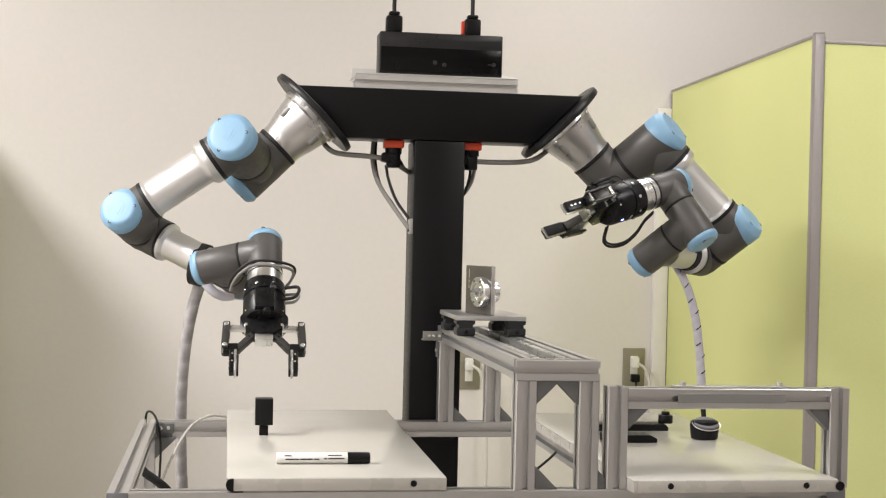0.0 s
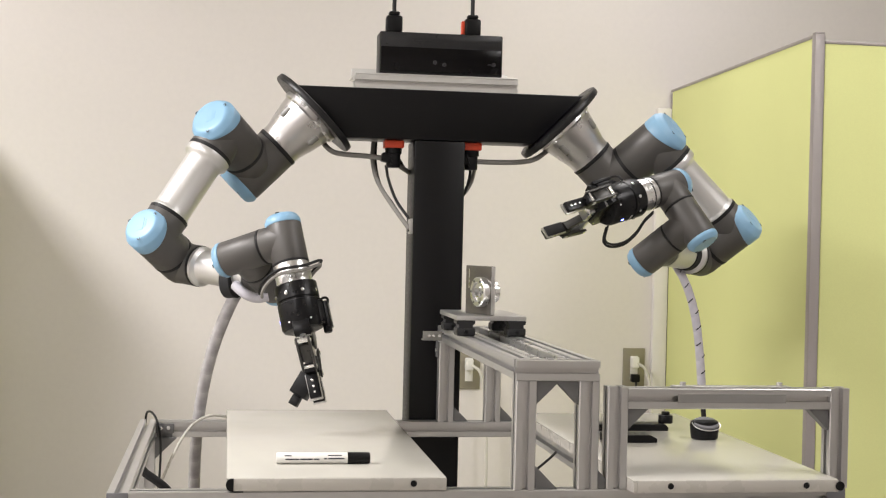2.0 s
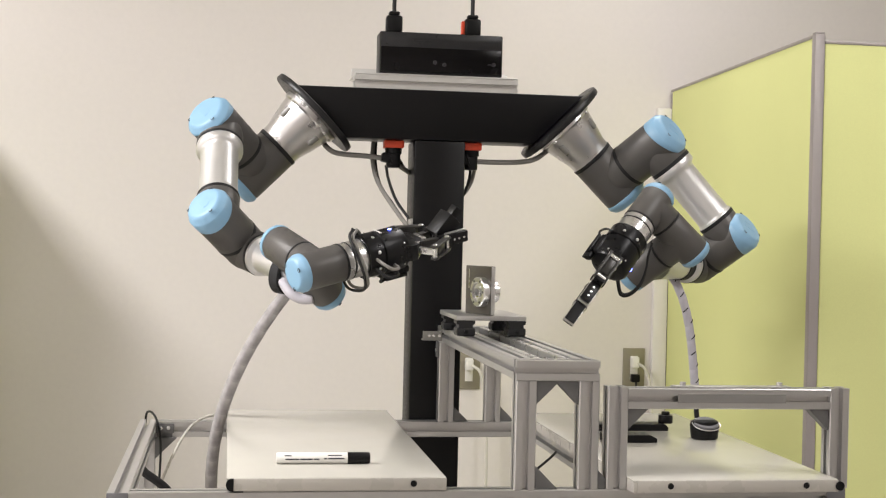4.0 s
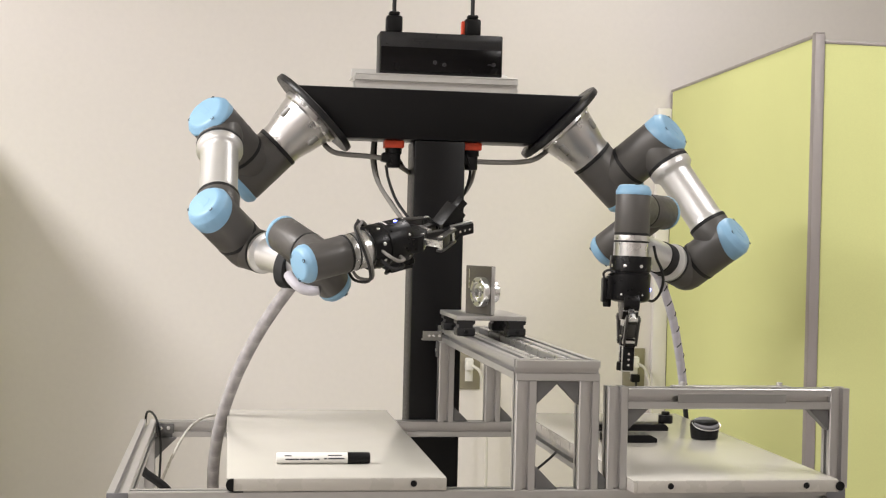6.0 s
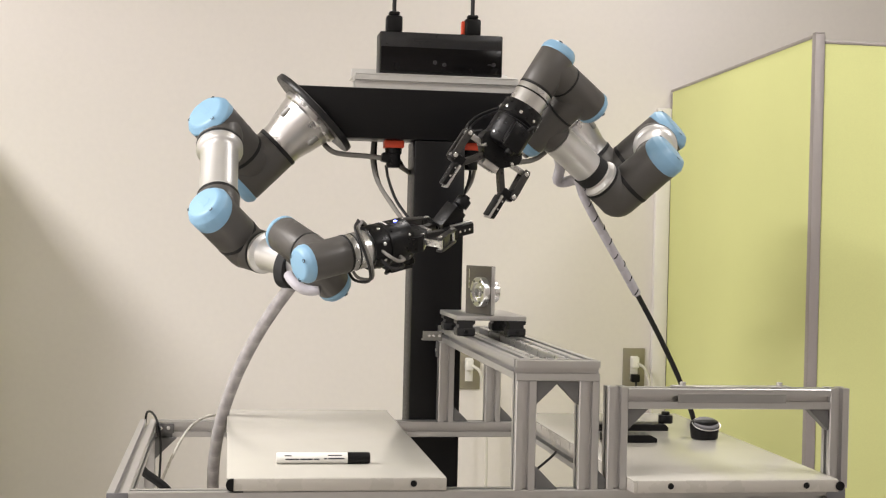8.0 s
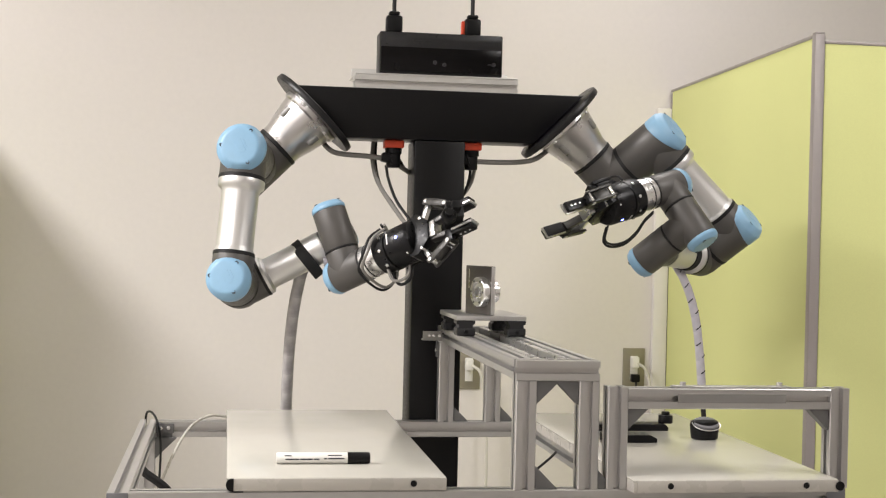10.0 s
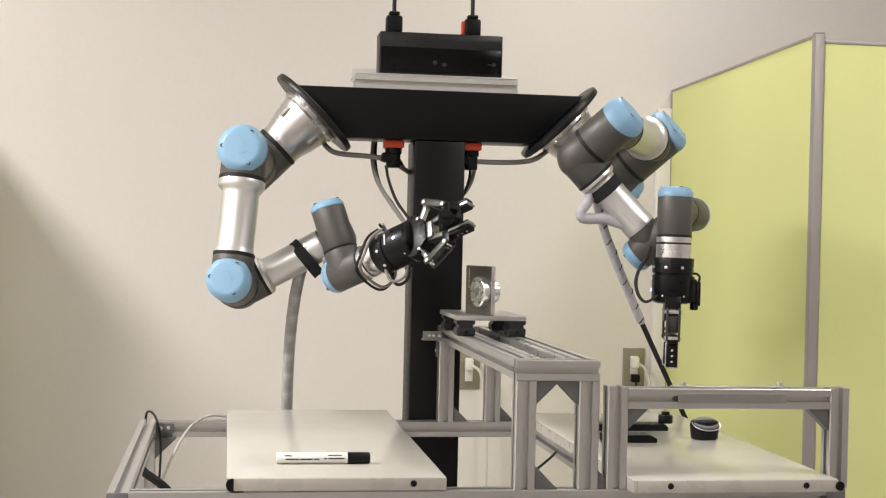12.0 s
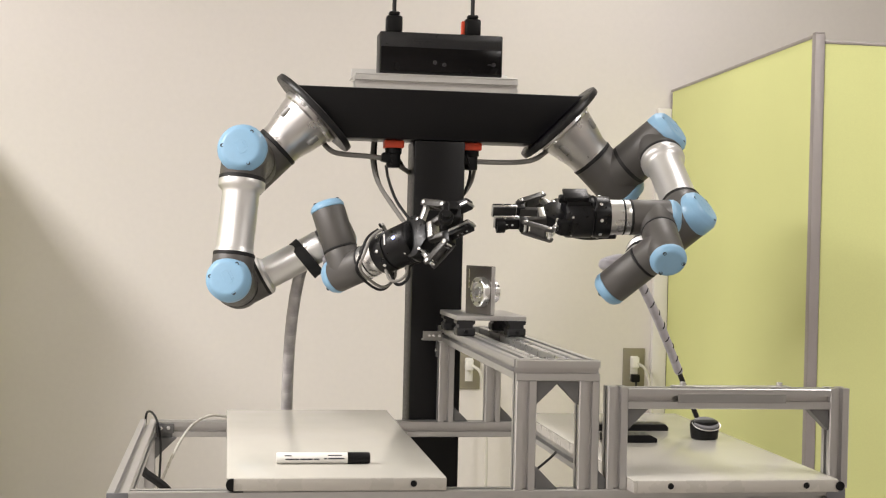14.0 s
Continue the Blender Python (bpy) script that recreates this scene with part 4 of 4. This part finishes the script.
second_cap = knob_part(KNOB_B)


# ---- cable sleeves that follow the arms ----
def sleeve(label, n, length, r, mat, stripes):
    t = thing("cable_sleeve", label, "cable", group="cable sleeves")
    segs = []
    for k in range(n):
        bm = bmesh.new()
        rr = r if not stripes or k < 9 else r * 0.6
        add_lathe(bm, [(rr * 0.7, -rr * 0.55), (rr * 0.93, -rr * 0.28), (rr, 0), (rr, 0.0012), (rr, length - 0.0012), (rr, length), (rr * 0.93, length + rr * 0.28), (rr * 0.7, length + rr * 0.55)], None, 16)
        sg = part("sleeve_segment", bm, mat if rr == r else CABLE_BLACK, t)
        if stripes and rr == r:
            part("wrap_edge", tube([(r * 1.02 * math.cos(a), r * 1.02 * math.sin(a), length * 0.28 + a * 0.0045) for a in [2.6 + 0.55 * (k * 7 % 3) + 0.24 * j for j in range(-3 + k % 2, 4)]], 0.0012, 6, 2), CABLE_BLACK, sg, "dark spiral edge")
        segs.append(sg)
    return t, segs


NSEG = 22
LEN_L, LEN_R = 0.040, 0.030
left_sleeve, left_segs = sleeve("grey spiral-wrapped cable sleeve hanging from an arm behind the table", NSEG, LEN_L, 0.0115, SLEEVE, False)
right_sleeve, right_segs = sleeve("pale spiral-wrapped cable sleeve hanging from an arm behind the shelf", NSEG, LEN_R, 0.0085, SLEEVE_WHITE, True)

# ---- joint angles over time: seconds, six joints, finger closing angle ----
LEFT_TAKE = [
    (0, 26.9, -101.8, 118.9, -51.2, 66.4, 160.4, 0.05),
    (0.35, 30.5, -88.2, 93.4, -38.1, 71.6, 153.7, 0.05),
    (0.5, 30.3, -88.6, 94.3, -38.4, 71.4, 153.7, 0.05),
    (0.75, 30.1, -89.2, 95.2, -38.7, 71, 153.7, 0.58),
    (1, 26, -104.3, 120.7, -49.3, 65.2, 158.2, 0.58),
    (1.75, 26, -104.3, 120.7, -49.3, 65.2, 158.2, 0.58),
    (1.9, 36.2, -85.1, 109.7, -56.6, 92.2, 108.5, 0.58),
    (2, 48, -69.9, 96.7, -61.3, 112.9, 71.8, 0.58),
    (2.2, 53.2, -52, 71.4, -72.2, 159, -70.5, 0.58),
    (2.4, 54, -36.9, 45.4, -84.9, 216.1, -126.2, 0.58),
    (2.6, 54.6, -31, 35.2, -86.3, 232.2, -184.1, 0.58),
    (3.4, 54.6, -30.7, 35, -86.7, 232.3, -184.7, 0.58),
]
LEFT_GIVE = [
    (4.4, 55.6, -29.5, 46.6, -101.3, 232.1, -184.4, 0.58),
    (8.9, 55.6, -29.5, 46.6, -101.3, 232.1, -184.4, 0.58),
    (10.1, 14.9, -49.2, 122.9, -190.2, 303.7, -204.6, 0.58),
    (14, 14.9, -49.2, 122.9, -190.2, 303.7, -204.6, 0.58),
]
LEFT_KEYS = LEFT_TAKE + LEFT_GIVE
RIGHT_START = [
    (0, -59.9, -89.3, -122.1, 180.8, -119.4, 87.1, 0.2),
    (3.3, -59.9, -89.3, -122.1, 180.8, -119.4, 87.1, 0.2),
    (4.9, -45.9, -109.9, -98.8, 261.6, -118, 137.7, 0.2),
    (5.3, -45.9, -109.9, -98.8, 261.6, -118, 137.7, 0.2),
    (5.55, -45.9, -109.9, -98.8, 261.6, -118, 137.7, 0.62),
    (5.7, -46.9, -108.8, -102.8, 263.6, -118.3, 137.8, 0.62),
    (5.9, -56.2, -116.4, -113.4, 288.7, -126.5, 143.7, 0.62),
    (6.4, -56.2, -116.4, -113.4, 288.7, -126.5, 143.7, 0.62),
    (6.5, -59.8, -131.3, -102.6, 286.6, -129.9, 136.5, 0.62),
    (6.6, -66.4, -156.8, -94.8, 302.4, -148.3, 95.4, 0.62),
    (6.7, -74.3, -184.5, -58, 278.6, -153.7, 68.5, 0.62),
    (6.8, -74.9, -186, -60.5, 280.6, -156.9, 15.3, 0.62),
]
RIGHT_PICK = [
    (7.1, -74.9, -186, -60.5, 280.6, -156.9, 15.3, 0.62),
    (7.3, -67.5, -182.1, -66.2, 277.7, -151.2, 14, 0.62),
    (7.6, -67.5, -182.1, -66.2, 277.7, -151.2, 14, 0.62),
    (7.8, -67.5, -182.1, -66.2, 277.7, -151.2, 14, 0.05),
    (8.05, -67.5, -182.1, -66.2, 277.7, -151.2, 14, 0.05),
    (8.2, -74, -186.5, -57.6, 278.8, -156.8, 14.9, 0.05),
    (8.3, -74, -186.5, -57.6, 278.8, -156.8, 14.9, 0.05),
    (9.5, -59.9, -89.3, -122.1, 180.8, -119.4, 87.1, 0.2),
    (11.1, -59.9, -89.3, -122.1, 180.8, -119.4, 87.1, 0.2),
    (11.2, -61.2, -92.5, -107.4, 178, -122.7, 54.9, 0.2),
    (11.3, -66.7, -101.9, -65.2, 168.9, -105.4, 39.8, 0.1),
    (11.4, -66.1, -110.1, -30.3, 152.5, -95.6, 37.4, 0.1),
    (11.5, -66.1, -136.1, 10.8, 163.7, -97.5, 20.7, 0.1),
]
RIGHT_SECOND = [
    (11.6, -61.3, -170.1, 82.2, 142.1, -97.4, -15, 0.1),
    (11.7, -64.5, -202.6, 110.3, 155.2, -125, -19.6, 0.1),
    (11.8, -65, -206.6, 112, 159.6, -130, -19.5, 0.1),
    (12.15, -65, -206.6, 112, 159.6, -130, -19.5, 0.1),
    (12.3, -53.8, -187.7, 94.8, 152.1, -125, -29.9, 0.1),
    (12.45, -54.3, -187.3, 92.8, 150.2, -123.3, -32, 0.3),
    (12.55, -54.3, -187.3, 92.8, 150.2, -123.3, -32, 0.62),
    (12.7, -54.3, -187.3, 92.8, 150.2, -123.3, -32, 0.62),
]
RIGHT_END = [
    (13, -65, -206.5, 111.4, 159.2, -129.8, -20.5, 0.62),
    (13.6, -64.9, -204.8, 108.4, 157.6, -130.6, -20.6, 0.62),
    (13.7, -66.1, -181.6, 43.7, 153, -129.1, -13.9, 0.62),
    (13.8, -63.9, -159.8, -9.4, 139.2, -129.8, -11.1, 0.62),
    (13.9, -60.6, -151.6, -38.9, 122.8, -131.5, 3.6, 0.62),
    (14, -60.6, -151.6, -38.9, 122.8, -131.5, 3.6, 0.62),
]
RIGHT_KEYS = RIGHT_START + RIGHT_PICK + RIGHT_SECOND + RIGHT_END


def slopes(t, v):
    """Tangents that never overshoot."""
    d = [(b - a) / (u - s) for a, b, s, u in zip(v, v[1:], t, t[1:])]
    m = [0.0]
    for a, b in zip(d, d[1:]):
        m.append(0.0 if a * b <= 0 else 2 * a * b / (a + b))
    return m + [0.0]


def joints_at(keys, t):
    ts = [k[0] for k in keys]
    i = max(0, min(len(ts) - 2, sum(1 for s in ts if s <= t) - 1))
    hh = ts[i + 1] - ts[i]
    u = min(1.0, max(0.0, (t - ts[i]) / hh))
    out = []
    for c in range(1, 8):
        v = [k[c] for k in keys]
        m = slopes(ts, v)
        a, b = v[i], v[i + 1]
        out.append((2 * u ** 3 - 3 * u * u + 1) * a + (u ** 3 - 2 * u * u + u) * hh * m[i] + (3 * u * u - 2 * u ** 3) * b + (u ** 3 - u * u) * hh * m[i + 1])
    return out


def link_poses(q):
    f = chain(q[:6])
    out = dict(zip(("shoulder", "upper_arm", "forearm", "wrist_housing", "tool_housing", "tool_flange"), f))
    out["gripper_body"] = f[5]
    a = q[6]
    for s in (-1, 1):
        turn = Matrix.Rotation(s * a, 4, "X")
        piv = f[5] @ Matrix.Translation((0, s * 0.0306, G + 0.0549))
        out["knuckle_%d" % s] = piv @ turn
        out["inner_link_%d" % s] = f[5] @ Matrix.Translation((0, s * 0.0127, G + 0.0614)) @ turn
        tip = (piv @ turn) @ Vector((0, s * 0.0376, 0.0430))
        out["fingertip_%d" % s] = Matrix.Translation(tip) @ f[5].to_3x3().to_4x4()
    return out


def busy_times(keys):
    """Every tenth of a second, but only the ends of a rest."""
    grid = [round(0.1 * k, 1) for k in range(141)]
    vals = [joints_at(keys, t) for t in grid]
    keep = []
    for i, t in enumerate(grid):
        same = [max(abs(a - b) for a, b in zip(vals[i], vals[j])) < 0.01 for j in (i - 1, i + 1) if 0 <= j < len(grid)]
        if i in (0, len(grid) - 1) or not all(same):
            keep.append(t)
    return keep


def tool_world(base, keys, t):
    return base @ chain(joints_at(keys, t)[:6])[5]


# hanging of the sleeves: seconds, leaving direction x, y, z, lower end x, lean of the lower end
LEFT_HANG = [(0.0, -0.085, 0.03, -0.18, -0.472, -0.010), (1.75, -0.085, 0.03, -0.18, -0.472, -0.010), (2.5, -0.241, 0.118, -0.311, -0.410, 0.011),
             (8.9, -0.241, 0.118, -0.311, -0.410, 0.011), (10.1, -0.055, 0.033, -0.150, -0.291, 0.024), (14.0, -0.055, 0.033, -0.150, -0.291, 0.024)]
RIGHT_HANG = [(0.0, 0.079, -0.013, -0.101, 0.576, -0.051), (3.3, 0.079, -0.013, -0.101, 0.576, -0.051), (4.9, 0.050, -0.006, -0.031, 0.528, -0.021),
              (5.8, 0.050, -0.006, -0.031, 0.528, -0.021), (6.4, 0.051, -0.011, -0.081, 0.508, 0.031), (6.8, 0.0, 0.006, -0.050, 0.543, 0.037),
              (8.2, 0.0, 0.006, -0.050, 0.543, 0.037), (9.5, 0.079, -0.013, -0.101, 0.576, -0.051), (11.1, 0.079, -0.013, -0.101, 0.576, -0.051),
              (11.5, -0.046, 0.029, -0.028, 0.497, 0.051), (11.8, 0.014, 0.001, -0.094, 0.572, -0.074), (13.6, 0.014, 0.001, -0.094, 0.572, -0.074),
              (14.0, 0.060, -0.011, -0.085, 0.600, -0.091)]


def along(table, t):
    for a, c in zip(table, table[1:]):
        if t <= c[0]:
            u = max(0.0, (t - a[0]) / (c[0] - a[0]))
            return Vector(a[1:]).lerp(Vector(c[1:]), u * u * (3 - 2 * u))
    return Vector(table[-1][1:])


def hang(p, first, end, last, n, step):
    """Even steps along a hanging line from p to end, and straight on downwards after it."""
    p1, p2 = p + first, end + last
    fine = []
    for k in range(61):
        u = k / 60
        fine.append(p * (1 - u) ** 3 + p1 * 3 * u * (1 - u) ** 2 + p2 * 3 * u * u * (1 - u) + end * u ** 3)
    fine.append(end - last.normalized() * 1.5)
    pts, need = [p], step
    for a, c in zip(fine, fine[1:]):
        d = (c - a).length
        while need <= d and len(pts) <= n:
            pts.append(a.lerp(c, need / d))
            need += step
        need -= d
    return pts


def motions():
    for links, keys in ((left_links, LEFT_KEYS), (right_links, RIGHT_KEYS)):
        times = busy_times(keys)
        rows = {k: [] for k in links}
        for t in times:
            for k, m in link_poses(joints_at(keys, t)).items():
                rows[k].append((t, m))
        for k, ob in links.items():
            walk(ob, rows[k])
    # the block: on the shelf, then in the left gripper
    grab = 0.7
    rest = block.matrix_basis.copy()
    hold = tool_world(BASE[-1], LEFT_KEYS, grab).inverted() @ rest
    rows = [(0.0, rest), (grab, rest)] + [(t, tool_world(BASE[-1], LEFT_KEYS, t) @ hold) for t in busy_times(LEFT_KEYS) if t > grab]
    walk(block, rows)
    # the caps: on the holder, in the right gripper, then on the block
    grab, give = 5.5, 7.6
    hold = tool_world(BASE[1], RIGHT_KEYS, grab).inverted() @ KNOB_A
    rows = [(0.0, KNOB_A), (grab, KNOB_A)] + [(t, tool_world(BASE[1], RIGHT_KEYS, t) @ hold) for t in busy_times(RIGHT_KEYS) if grab < t <= give]
    at_give = tool_world(BASE[1], RIGHT_KEYS, give) @ hold
    hold2 = tool_world(BASE[-1], LEFT_KEYS, give).inverted() @ at_give
    rows += [(give, at_give)] + [(t, tool_world(BASE[-1], LEFT_KEYS, t) @ hold2) for t in busy_times(LEFT_KEYS) if t > give]
    walk(first_cap, rows)
    grab = 12.45
    hold = tool_world(BASE[1], RIGHT_KEYS, grab).inverted() @ KNOB_B
    rows = [(0.0, KNOB_B), (grab, KNOB_B)] + [(t, tool_world(BASE[1], RIGHT_KEYS, t) @ hold) for t in busy_times(RIGHT_KEYS) if t > grab]
    walk(second_cap, rows)
    # the sleeves
    for segs, keys, base, start, table, depth, foot, length in (
        (left_segs, LEFT_KEYS, BASE[-1], (0.075, 0, 0.0), LEFT_HANG, 0.12, 0.42, LEN_L),
        (right_segs, RIGHT_KEYS, BASE[1], (0.130, 0, 0.0), RIGHT_HANG, -0.05, 0.72, LEN_R),
    ):
        rows = [[] for _ in segs]
        for t in busy_times(keys):
            f = base @ chain(joints_at(keys, t)[:6])[2]
            p = f @ Vector(start)
            h = along(table, t)
            pts = hang(p, Vector(h[:3]), Vector((h[3], depth, foot)), Vector((h[4], 0.0, 0.16)), len(segs), length)
            for k in range(len(segs)):
                rows[k].append((t, toward(pts[k], pts[k + 1] - pts[k])))
        for sg, r in zip(segs, rows):
            walk(sg, r)


motions()
